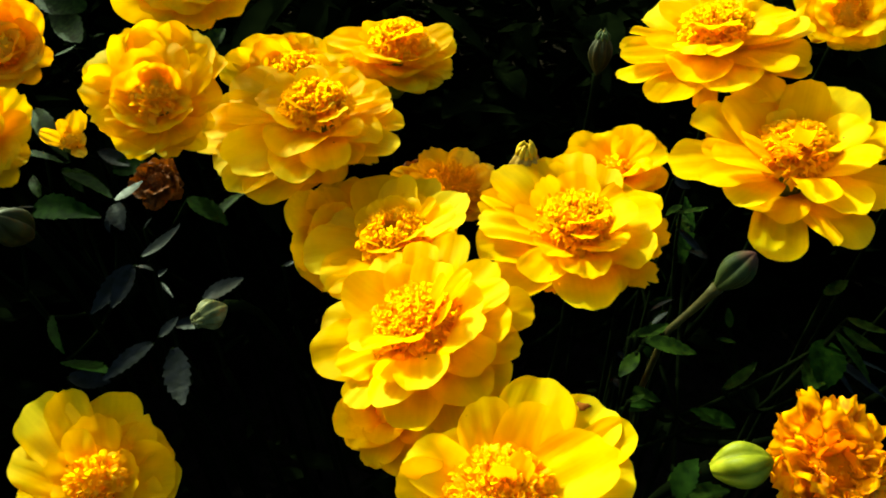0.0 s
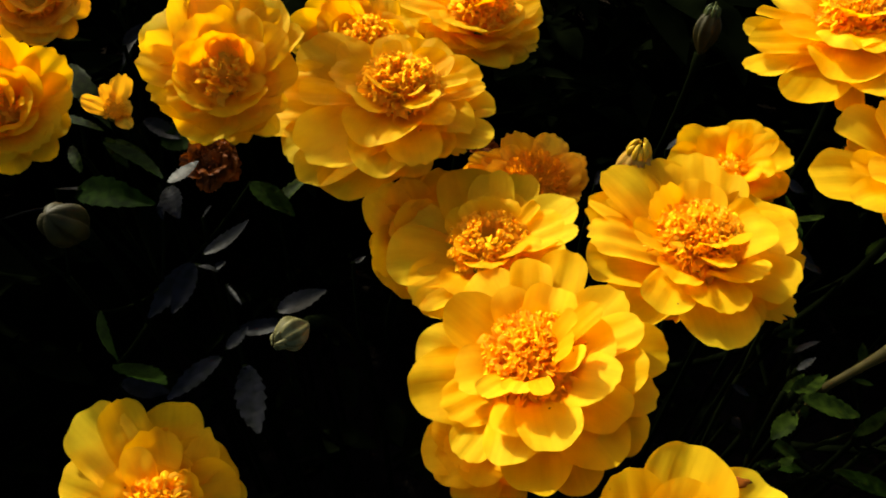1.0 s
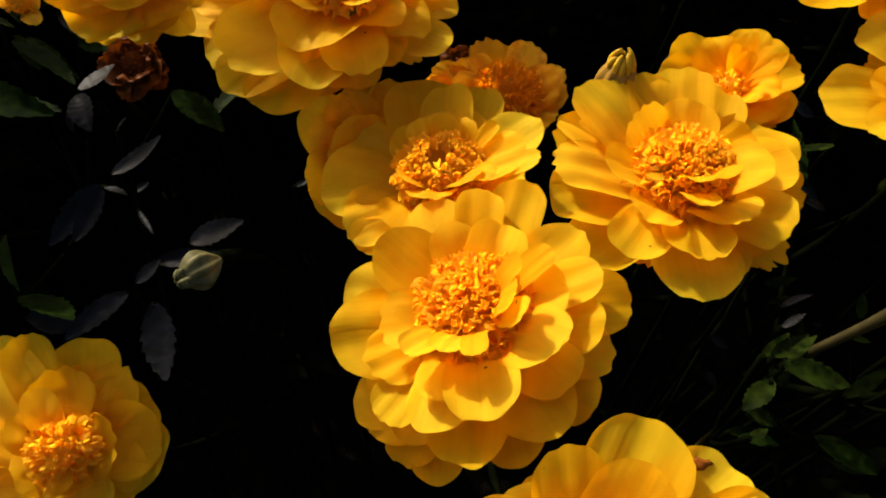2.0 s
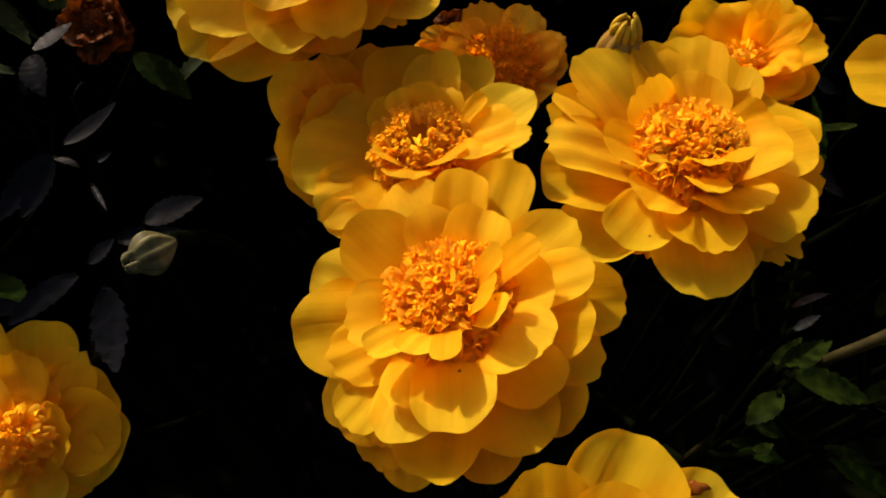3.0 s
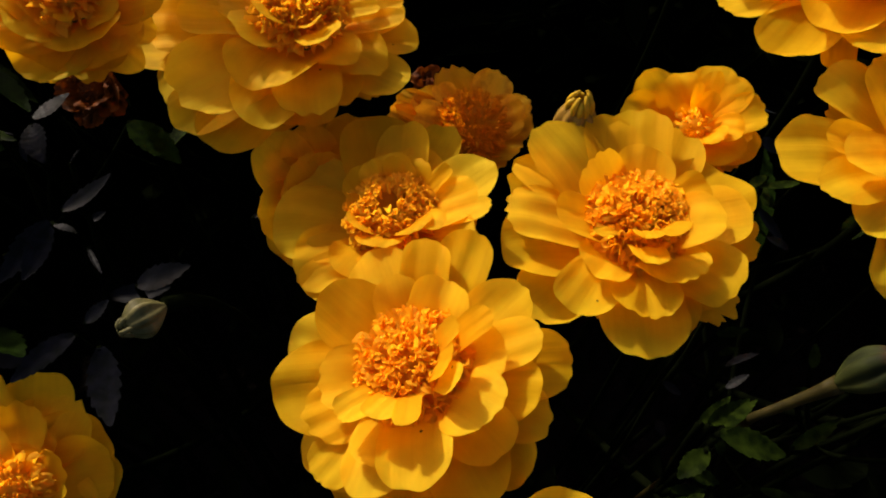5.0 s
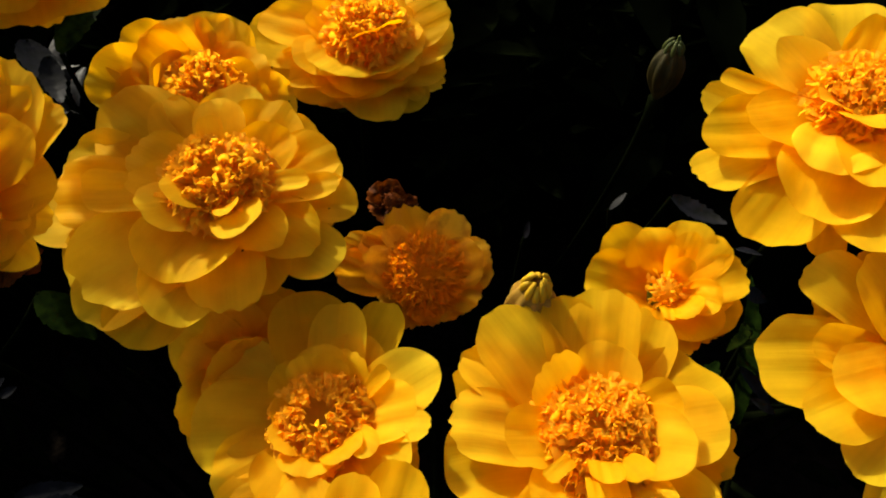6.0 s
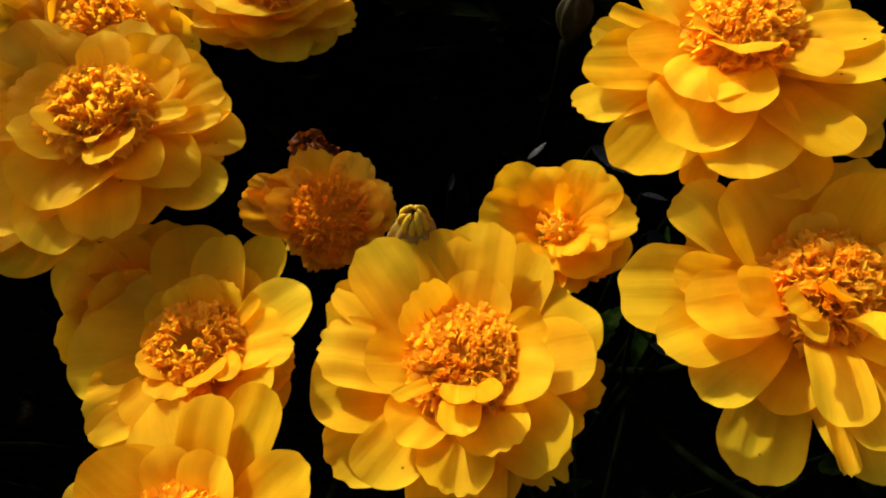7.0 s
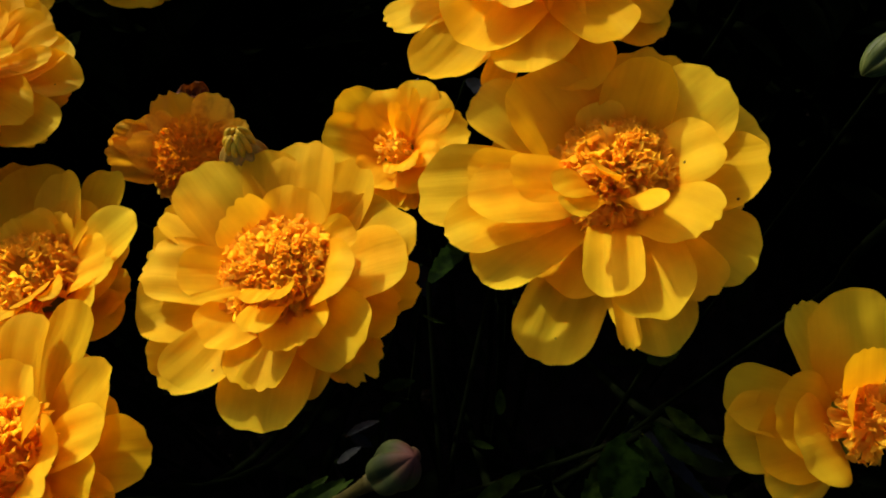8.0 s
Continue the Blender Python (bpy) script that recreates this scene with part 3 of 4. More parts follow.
marigold("large pale yellow marigold with drooping lower petals", (0.1023, 0.165, 0.3232), (-0.09, -0.26, 0.961), 0.032, 0.12,
         outer=[(248, 37.4, 15.4, -0.2), (283, 34.3, 15.3, -0.1), (270, 32.7, 4.3, -0.1), (21, 29.5, 15.9, 0), (59, 27.2, 13, 0), (320, 29.6, 16, 0.05), (184, 37.8, 18, 0.1), (303, 28.2, 10.9, 0.15), (178, 27.6, 9.4, 0.15), (74, 25, 17.9, 0.2), (148, 31.2, 11.7, 0.2), (221, 33, 12.3, 0.3), (103, 13.5, 9.5, 0.3), (356, 25.6, 16.3, 0.3), (205, 33.9, 11.8, 0.35), (38, 24.9, 17.4, 0.35), (281, 29.7, 15.8, 0.36)],
         inner=[(133, 24.7, 16.9, 0.42), (198, 28.1, 13.2, 0.5), (10, 17.9, 12.9, 0.5), (264, 25.8, 10.3, 0.52), (315, 19.7, 13.9, 0.58), (192, 20.1, 9.4, 0.65), (288, 12.4, 6.1, 0.85), (216, 14.7, 6.6, 0.9), (232, 16.2, 5.7, 0.92), (233, 7.5, 5.5, 1)],
         dome=0.03, disc=0.26, florets=400, seed=16, collar=0)
marigold("small golden orange marigold half open behind larger blooms", (0.0581, 0.1894, 0.3004), (-0.151, -0.352, 0.924), 0.019, 0.16,
         outer=[(335, 17.1, 14.4, -0.2), (232, 11.4, 13.3, 0.1), (169, 18.9, 14, 0.15), (138, 19, 14.2, 0.2), (114, 15.3, 13.3, 0.22), (69, 17.1, 11.7, 0.22), (42, 17, 10, 0.22), (308, 14, 12.1, 0.25), (13, 18, 10.8, 0.28)],
         inner=[(268, 7.8, 4.6, 0.5), (345, 11.5, 8.7, 0.5), (69, 13.3, 5.7, 0.6), (80, 9.2, 4.7, 0.6), (308, 8.5, 7.6, 0.65), (58, 6.8, 4.6, 0.85)],
         collar=0, fill=False, disc=0.19, petal=GOLD, crinkle=0.03, florets=36, seed=17, dome=-0.06)
marigold("faded dull orange marigold wilting in the shade", (0.0021, 0.1995, 0.2826), (-0.05, -0.502, 0.863), 0.019, 0.22,
         outer=[(180, 24.4, 13.2, 0), (9, 18.1, 10.7, 0.1), (149, 19.3, 11.5, 0.15), (113, 19.5, 14.1, 0.15), (311, 14.3, 9.8, 0.15), (162, 23.5, 9.4, 0.2), (65, 18.7, 12, 0.2), (30, 18.4, 10.3, 0.2), (280, 12.7, 9.8, 0.2), (339, 16.1, 9.7, 0.2), (21, 16, 14.2, 0.35)],
         inner=[(131, 15.5, 6.6, 0.4), (176, 16.5, 11.3, 0.5), (251, 4.7, 11, 0.6)],
         collar=0, fill=False, disc=0.48, florets=380, crinkle=0.3, petal=WILTED, seed=18, dome=0.05, floret=WILTED)
marigold("compact pompon-like yellow marigold with small inner petals", (-0.0837, 0.1765, 0.3314), (0.2, -0.501, 0.842), 0.0225, 0.34,
         outer=[(317, 15.4, 18, 0.1), (276, 15.5, 21.6, 0.12), (252, 18.8, 17.9, 0.12), (352, 15, 18.2, 0.18), (134, 27, 21.7, 0.2), (96, 29.5, 19.9, 0.2), (75, 29.4, 19.7, 0.22), (56, 26.4, 15.2, 0.22), (163, 23, 15, 0.25), (115, 27.1, 17.6, 0.28), (205, 19.1, 16.4, 0.28), (27, 19, 16.6, 0.3), (219, 16.2, 14.3, 0.34), (176, 21.7, 12.2, 0.36)],
         inner=[(248, 8.3, 16, 0.5), (48, 19.9, 12.2, 0.5), (172, 12.5, 16.4, 0.6), (126, 16.8, 16.9, 0.6), (87, 19, 17, 0.6), (353, 10.6, 12.1, 0.6), (52, 12.9, 12, 0.7), (129, 9.5, 12, 0.8), (274, 3.3, 9.7, 0.85), (63, 8.7, 10, 0.9), (92, 8.4, 9.6, 0.95)],
         collar=6, disc=0.22, florets=120, seed=19, dome=0.02, crinkle=0.1)
marigold("yellow marigold with spent brownish petals hanging under it", (-0.0167, 0.2511, 0.3207), (0.1, -0.201, 0.974), 0.03, 0.33,
         outer=[(323, 21.2, 7.7, -0.15), (282, 24.3, 19.7, 0), (215, 25.6, 15.6, 0.03), (230, 23.9, 17.1, 0.03), (348, 22.5, 17.8, 0.03), (186, 31.4, 18.2, 0.1), (15, 24.5, 17.8, 0.1), (281, 19.3, 23.3, 0.2), (177, 28.2, 17.7, 0.28), (331, 16.5, 17.3, 0.28), (28, 24.5, 14.6, 0.3)],
         inner=[(222, 21.1, 17, 0.4), (275, 15.7, 19.7, 0.42), (239, 19.2, 19.7, 0.46), (207, 7.9, 11.1, 0.9), (299, 6, 16.4, 0.92)],
         collar=0, disc=0.3, florets=271, seed=20)
marigold("shaded greenish yellow marigold tucked behind its neighbours", (-0.0532, 0.226, 0.3147), (0.15, -0.45, 0.88), 0.024, 0.2,
         outer=[(5, 21.8, 16.4, -0.1), (82, 23, 16, 0), (98, 23.1, 14.1, 0.08), (116, 22.6, 16.1, 0.1), (173, 27.3, 17.8, 0.2), (195, 22.7, 19.2, 0.2), (152, 26, 17.9, 0.2), (358, 16.6, 14.9, 0.2), (207, 10.3, 20, 0.3), (131, 21.3, 14, 0.3), (34, 14.2, 11.4, 0.3)],
         inner=[(174, 13.5, 18.9, 0.42), (151, 19.3, 15.4, 0.42), (25, 6.9, 10.8, 0.7), (245, 4.8, 10.7, 0.7)],
         collar=0, disc=0.34, florets=310, seed=21, dome=0.06)
broad_flower = marigold("yellow marigold with broad upright outer petals", (0.0114, 0.0682, 0.303), (-0.05, -0.202, 0.978), 0.0245, 0.15,
         outer=[(137, 17.8, 15.7, 0.1), (65, 27.5, 16.7, 0.15), (40, 30.3, 14.2, 0.15), (23, 30.8, 9.8, 0.2), (9, 26.8, 13.7, 0.25), (155, 21.2, 11.8, 0.3), (172, 21.1, 11.6, 0.3), (98, 20.4, 12.7, 0.32), (63, 20, 13.7, 0.38)],
         inner=[(20, 23.4, 14.2, 0.52), (82, 3.7, 5.3, 0.85), (48, 7.4, 5.4, 0.85)],
         fill=False, disc=0.34, florets=347, seed=22, collar=0)
marigold("dense yellow double marigold low at the bed's edge", (-0.0947, 0.0975, 0.259), (0.203, -0.355, 0.913), 0.0255, 0.5,
         outer=[(357, 21.8, 21.1, 0.03), (42, 20.8, 21.2, 0.08), (330, 17.7, 18.9, 0.1), (96, 26.5, 17.8, 0.15), (140, 32.9, 15.9, 0.3), (162, 25.8, 17.8, 0.3), (123, 29.7, 12.1, 0.35)],
         inner=[(104, 14.1, 18.1, 0.4), (54, 9.5, 15.7, 0.5), (109, 19.7, 15.9, 0.55), (326, 6.8, 11.5, 0.6), (154, 14.5, 11.4, 0.7), (124, 15.5, 7.9, 0.85)],
         collar=5, disc=0.22, florets=110, seed=23, dome=-0.05, crinkle=0.1)
marigold("yellow marigold with cupped overlapping petals", (0.1441, 0.1235, 0.3089), (-0.1, -0.251, 0.963), 0.0255, 0.15,
         outer=[(215, 21.5, 9.4, 0.05), (184, 25, 13.8, 0.1), (169, 24.7, 11.8, 0.18), (194, 20.2, 13.8, 0.2), (118, 23.2, 9.1, 0.2), (96, 23, 14.8, 0.34)],
         inner=[(173, 17.6, 14.9, 0.5), (196, 15.9, 15.6, 0.56), (107, 11.9, 8.3, 0.8), (164, 7.7, 8.1, 0.85)],
         fill=False, skirted=False, collar=0, disc=0.18, florets=110, seed=24, dome=-0.03)
marigold("loose yellow marigold with narrow separate petals", (-0.1558, 0.1892, 0.3086), (0.305, -0.519, 0.799), 0.024, 0.15,
         outer=[(25, 19.6, 14.3, 0.37), (56, 23.4, 16.3, 0.37), (84, 21.3, 14.2, 0.37), (114, 22.1, 15.8, 0.37), (162, 18.9, 17.3, 0.37), (204, 18.6, 17, 0.37), (252, 18.5, 17.2, 0.37), (299, 15.7, 17.6, 0.37), (353, 16.2, 12.1, 0.37)],
         inner=[(47, 13.4, 11.9, 0.7), (139, 12.1, 13.4, 0.7), (245, 11.1, 13.3, 0.7), (330, 11.6, 11.8, 0.7), (27, 5.7, 5.8, 0.95), (140, 4.3, 7.7, 0.95)],
         collar=4, disc=0.26, florets=93, seed=25)
marigold("shaded yellow marigold at the back of the bed", (-0.0866, 0.2332, 0.3478), (0.194, -0.635, 0.748), 0.024, 0.15,
         outer=[(14, 26.2, 21.5, 0.37), (53, 25.4, 21.5, 0.37), (95, 26.8, 21.2, 0.37), (129, 26.2, 20.9, 0.37), (180, 27.5, 20.4, 0.37), (213, 27.3, 22.6, 0.37), (252, 21.4, 25.1, 0.37), (294, 19.4, 23, 0.37), (336, 22.3, 23.5, 0.37)],
         inner=[(223, 18.5, 20.2, 0.7), (267, 17.3, 18.1, 0.7), (319, 15, 20.6, 0.7)],
         collar=5, disc=0.36, florets=124, seed=26)
marigold("dull orange shaded marigold at the back of the bed", (-0.1638, 0.2365, 0.3207), (0.309, -0.591, 0.745), 0.021, 0.15,
         outer=[(25, 14.7, 18, 0.37), (64, 20.6, 18.1, 0.37), (101, 21.1, 17.9, 0.37), (151, 15.3, 17.5, 0.37), (210, 11.5, 17.4, 0.37), (277, 17.4, 17.4, 0.37), (325, 12.3, 17.8, 0.37)],
         inner=[(52, 8.8, 15.1, 0.7), (307, 8.6, 15, 0.7)],
         disc=0.36, florets=93, petal=WILTED, seed=27)
marigold("deep golden marigold in shade at the back", (0.1589, 0.2595, 0.3248), (-0.338, -0.636, 0.694), 0.02, 0.15,
         outer=[(4, 20.6, 20.9, 0.37), (54, 20.9, 21.2, 0.37), (97, 22.5, 21.7, 0.37), (131, 23.1, 22, 0.37), (169, 18.8, 22, 0.37), (228, 14.9, 18.8, 0.37), (265, 16.4, 16, 0.37), (293, 18.1, 13.1, 0.37), (326, 21.4, 20.8, 0.37)],
         inner=[(185, 12.8, 16.1, 0.7), (245, 13, 13.2, 0.7), (309, 15.3, 13, 0.7)],
         disc=0.36, florets=124, seed=28)
marigold("shaded golden marigold hidden under other blooms", (-0.0307, 0.1628, 0.287), (0.31, -0.448, 0.839), 0.022, 0.15,
         outer=[(77, 23.5, 13.9, 0.37), (99, 22.7, 15.2, 0.37), (118, 21, 15, 0.37), (145, 22.8, 16.1, 0.37), (152, 18.7, 16.1, 0.37), (159, 16.8, 13.2, 0.37)],
         inner=[(95, 12.2, 13.4, 0.7), (134, 13, 13.1, 0.7)],
         disc=0.3, florets=93, seed=29)
marigold("shaded yellow marigold almost hidden beneath a larger bloom", (-0.0143, 0.1121, 0.272), (-0.201, -0.301, 0.932), 0.022, 0.1,
         outer=[(194, 17.1, 13.3, 0.37), (220, 15.5, 13.7, 0.37), (253, 17.1, 12.7, 0.37), (283, 20.3, 12.4, 0.37)],
         inner=[(214, 11, 10.8, 0.7), (258, 12.4, 10.6, 0.7)],
         disc=0.3, florets=30, seed=30)
marigold("withered dark orange marigold in deep shade", (-0.1005, 0.1934, 0.29), (0.095, -0.572, 0.815), 0.013, 0.15,
         outer=[(20, 7.3, 9.6, 0.37), (138, 7.2, 9.5, 0.37), (214, 6.5, 9.5, 0.37), (285, 5.7, 9.5, 0.37), (336, 9.4, 9.5, 0.37)],
         inner=[],
         disc=0.3, florets=43, petal=DRIED, floret=DRIED, crinkle=0.5, seed=31)
marigold("thin yellow marigold going over, few curled petals", (-0.1298, 0.2029, 0.3), (0.468, -0.504, 0.726), 0.011, 0.15,
         outer=[(19, 5, 6.4, 0.37), (88, 11.5, 6.8, 0.37), (124, 8.3, 4.6, 0.37), (180, 10, 5.4, 0.37), (233, 3.3, 5.4, 0.37), (309, 7.5, 5, 0.37)],
         inner=[],
         disc=0.25, florets=36, crinkle=0.4, fill=False, skirted=False, petal=SMALL, seed=32)
marigold("shrivelled brown-orange marigold behind a faded one", (-0.0097, 0.2393, 0.262), (0.19, -0.424, 0.886), 0.012, 0.15,
         outer=[(3, 8.4, 7.3, 0.37), (45, 5.1, 6.5, 0.37), (105, 7.6, 7.3, 0.37), (172, 8.9, 8.5, 0.37), (222, 8.7, 8.5, 0.37)],
         inner=[],
         disc=0.3, florets=43, petal=DRIED, floret=DRIED, crinkle=0.8, fill=False, skirted=False, seed=33)
marigold("withered ragged orange marigold with shrivelled petals", (0.0766, 0.072, 0.3066), (-0.259, -0.374, 0.89), 0.0175, 0.15,
         outer=[(194, 13.2, 8.6, 0.1), (326, 9.5, 9.8, 0.1), (160, 12.5, 8.7, 0.15), (134, 13.7, 6.6, 0.2), (11, 9.4, 8.1, 0.2), (115, 13.5, 7, 0.25), (47, 12.6, 7.2, 0.25), (100, 15.5, 4.5, 0.3), (73, 13.6, 6.2, 0.3)],
         inner=[(20, 7.7, 7.1, 0.5), (174, 10.9, 8, 0.5), (91, 9.6, 6.3, 0.6), (127, 9, 6.2, 0.6), (53, 8.7, 6.4, 0.6), (219, 9.2, 11.1, 0.6), (17, 2.2, 7.8, 0.8), (101, 2.8, 6.2, 0.9), (124, 5.4, 5.2, 0.95)],
         disc=0.36, florets=110, petal=RAGGED, floret=RAGGED, crinkle=1.0, seed=34)


def dark_speck(flower, place, out, size):
    """A crumb of dirt that sticks to a petal."""
    turn = Vector(out).to_track_quat("Z", "Y").to_matrix()
    rings, sides, verts, faces = 5, 9, [], []
    for k in range(rings):
        for i in range(sides):
            a, b = 2 * math.pi * i / sides, math.pi * k / (rings - 1)
            r = size * (1 + 0.35 * math.sin(3 * a + 1) * math.sin(b))
            verts.append(flower.matrix_world.inverted() @ (Vector(place) + turn @ Vector((1.5 * r * math.sin(b) * math.cos(a), r * math.sin(b) * math.sin(a), 0.35 * r * math.cos(b)))))
    for k in range(rings - 1):
        for i in range(sides):
            faces.append((k * sides + i, (k + 1) * sides + i, (k + 1) * sides + (i + 1) % sides, k * sides + (i + 1) % sides))
    linked("dirt_speck", verts, faces, DRIED, flower, "dark crumb of dirt")


dark_speck(broad_flower, (0.0299, 0.0875, 0.3027), (0.0, -0.26, 0.97), 0.0010)
dark_speck(broad_flower, (0.0262, 0.0893, 0.3030), (0.0, -0.26, 0.97), 0.0004)


def shoot(label, foot, seed, rows, green=None):
    """A leafy side shoot: a stem from the soil, and leaflets each on a short stalk."""
    rng = random.Random(seed)
    thing = tagged(new("marigold_shoot"), label, "leaves", "leafy shoots")
    thing.location = foot
    o = Vector(foot)
    mid_p = sum((Vector(r[:3]) for r in rows), Vector()) / len(rows)
    crown = mid_p - Vector((0, 0, 0.03))
    verts, faces = tube(bend((0, 0, 0), (0, 0, 0.6 * crown.z), crown - o, 10), [0.0016 - 0.00006 * k for k in range(11)], 6)
    # stem and stalks share the green that has shade in it
    linked("stem", verts, faces, SHADED_GREEN, thing)
    for row in rows:
        base, tip, width = Vector(row[:3]), Vector(row[3:6]), row[6]
        blade = leaflet(thing, base - o, tip - o, width, rng, "leaf", green)
        verts, faces = tube(bend(crown - o, (crown + base) / 2 - o + Vector((0, 0, -0.006)), base - o, 6), [0.0007] * 7, 5)
        linked("stalk", verts, faces, SHADED_GREEN, blade)
    return thing


shoot("serrated marigold leaves beside the buds, shade and pale sheen put into their colour", (-0.087, 0.168, 0), 40, [
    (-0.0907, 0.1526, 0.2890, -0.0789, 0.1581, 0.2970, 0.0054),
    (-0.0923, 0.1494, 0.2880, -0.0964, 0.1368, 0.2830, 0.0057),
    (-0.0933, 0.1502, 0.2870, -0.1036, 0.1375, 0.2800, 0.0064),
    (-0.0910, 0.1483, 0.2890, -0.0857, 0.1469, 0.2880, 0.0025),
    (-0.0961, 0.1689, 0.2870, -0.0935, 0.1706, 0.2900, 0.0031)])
shoot("serrated marigold leaves beside the buds, shade and pale sheen put into their colour", (-0.074, 0.145, 0), 41, [
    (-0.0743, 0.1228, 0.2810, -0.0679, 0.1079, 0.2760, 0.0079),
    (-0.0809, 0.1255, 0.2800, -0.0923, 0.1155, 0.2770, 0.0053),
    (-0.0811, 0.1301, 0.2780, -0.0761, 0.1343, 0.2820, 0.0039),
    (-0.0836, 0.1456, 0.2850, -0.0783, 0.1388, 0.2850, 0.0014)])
shoot("serrated marigold leaves beside the buds, shade and pale sheen put into their colour", (-0.103, 0.191, 0), 42, [
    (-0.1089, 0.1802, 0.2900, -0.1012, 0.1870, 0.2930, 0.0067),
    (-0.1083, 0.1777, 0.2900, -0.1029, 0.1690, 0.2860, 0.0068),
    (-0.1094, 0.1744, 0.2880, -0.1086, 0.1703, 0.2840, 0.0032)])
shoot("serrated marigold leaves beside the buds, shade and pale sheen put into their colour", (-0.061, 0.148, 0), 47, [
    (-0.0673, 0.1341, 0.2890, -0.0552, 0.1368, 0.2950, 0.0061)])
shoot("green serrated leaflets on a side shoot below the blooms", (0.052, 0.119, 0), 50, [
    (0.0474, 0.1059, 0.3030, 0.0593, 0.1038, 0.3010, 0.0056),
    (0.0452, 0.1033, 0.3020, 0.0409, 0.0991, 0.2980, 0.0042),
    (0.0458, 0.1072, 0.3030, 0.0555, 0.1147, 0.3000, 0.0034),
    (0.0446, 0.1079, 0.3020, 0.0525, 0.1151, 0.2990, 0.0027),
    (0.0482, 0.1068, 0.3030, 0.0573, 0.1142, 0.3000, 0.0025),
    (0.0467, 0.1052, 0.3020, 0.0490, 0.1038, 0.2990, 0.0023),
    (0.0437, 0.0969, 0.2920, 0.0477, 0.0988, 0.2920, 0.0023)], FRESH)
shoot("grey-green narrow leaflets half hidden under a bloom", (0.060, 0.135, 0), 52, [
    (0.0542, 0.1228, 0.2960, 0.0606, 0.1249, 0.2980, 0.0023),
    (0.0534, 0.1182, 0.2960, 0.0576, 0.1202, 0.2980, 0.0020)])
shoot("lance-shaped leaves low in the bed in greens darkened for shade", (-0.113, 0.188, 0), 72, [
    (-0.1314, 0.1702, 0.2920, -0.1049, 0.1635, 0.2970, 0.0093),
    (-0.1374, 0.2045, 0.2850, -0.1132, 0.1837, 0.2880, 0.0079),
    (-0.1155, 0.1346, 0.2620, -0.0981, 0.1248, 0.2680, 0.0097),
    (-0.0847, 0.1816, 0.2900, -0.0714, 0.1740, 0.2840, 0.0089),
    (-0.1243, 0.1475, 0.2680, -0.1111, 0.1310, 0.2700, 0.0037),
    (-0.1203, 0.2048, 0.2860, -0.1055, 0.2024, 0.2900, 0.0092)], FRESH_SHADED)
shoot("lance-shaped leaves low in the bed in greens darkened for shade", (0.077, 0.136, 0), 73, [
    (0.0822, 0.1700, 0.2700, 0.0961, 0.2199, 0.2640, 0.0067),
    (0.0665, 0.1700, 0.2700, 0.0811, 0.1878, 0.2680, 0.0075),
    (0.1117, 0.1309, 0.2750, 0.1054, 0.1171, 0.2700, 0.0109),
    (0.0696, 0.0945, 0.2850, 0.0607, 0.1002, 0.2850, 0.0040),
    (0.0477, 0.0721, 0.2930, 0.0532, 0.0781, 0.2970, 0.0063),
    (0.0495, 0.0965, 0.2900, 0.0437, 0.0990, 0.2880, 0.0025)], FRESH_SHADED)
shoot("leaves deep between the flowers, shade put into their colour", (-0.109, 0.277, 0), 74, [
    (-0.1290, 0.2747, 0.2850, -0.1155, 0.2586, 0.2800, 0.0118),
    (-0.1193, 0.2677, 0.2850, -0.1116, 0.2528, 0.2800, 0.0077),
    (-0.1040, 0.2448, 0.2850, -0.1087, 0.2467, 0.2850, 0.0041),
    (-0.1068, 0.2638, 0.2850, -0.1040, 0.2502, 0.2820, 0.0048)])
shoot("serrated marigold leaves beside the buds, shade and pale sheen put into their colour", (-0.118, 0.222, 0), 43, [
    (-0.1265, 0.2103, 0.2900, -0.1132, 0.2047, 0.2880, 0.0058)])
shoot("serrated marigold leaves beside the buds, shade and pale sheen put into their colour", (-0.138, 0.253, 0), 44, [
    (-0.1381, 0.2493, 0.3000, -0.1448, 0.2426, 0.2900, 0.0049),
    (-0.1411, 0.2409, 0.3000, -0.1343, 0.2483, 0.3050, 0.0044),
    (-0.1574, 0.2338, 0.2900, -0.1419, 0.2237, 0.2800, 0.0087)])
shoot("serrated marigold leaves beside the buds, shade and pale sheen put into their colour", (-0.104, 0.140, 0), 45, [
    (-0.1123, 0.1284, 0.2620, -0.0989, 0.1270, 0.2620, 0.0061)])
shoot("serrated marigold leaves beside the buds, shade and pale sheen put into their colour", (-0.134, 0.177, 0), 46, [
    (-0.1353, 0.1693, 0.2950, -0.1151, 0.1782, 0.2850, 0.0051),
    (-0.1491, 0.1611, 0.2900, -0.1348, 0.1656, 0.2920, 0.0038)])
shoot("green serrated leaflets on a side shoot below the blooms", (0.097, 0.202, 0), 51, [
    (0.0930, 0.1897, 0.2800, 0.0805, 0.1861, 0.2800, 0.0043),
    (0.0845, 0.1907, 0.2800, 0.0773, 0.1848, 0.2800, 0.0029)], FRESH)
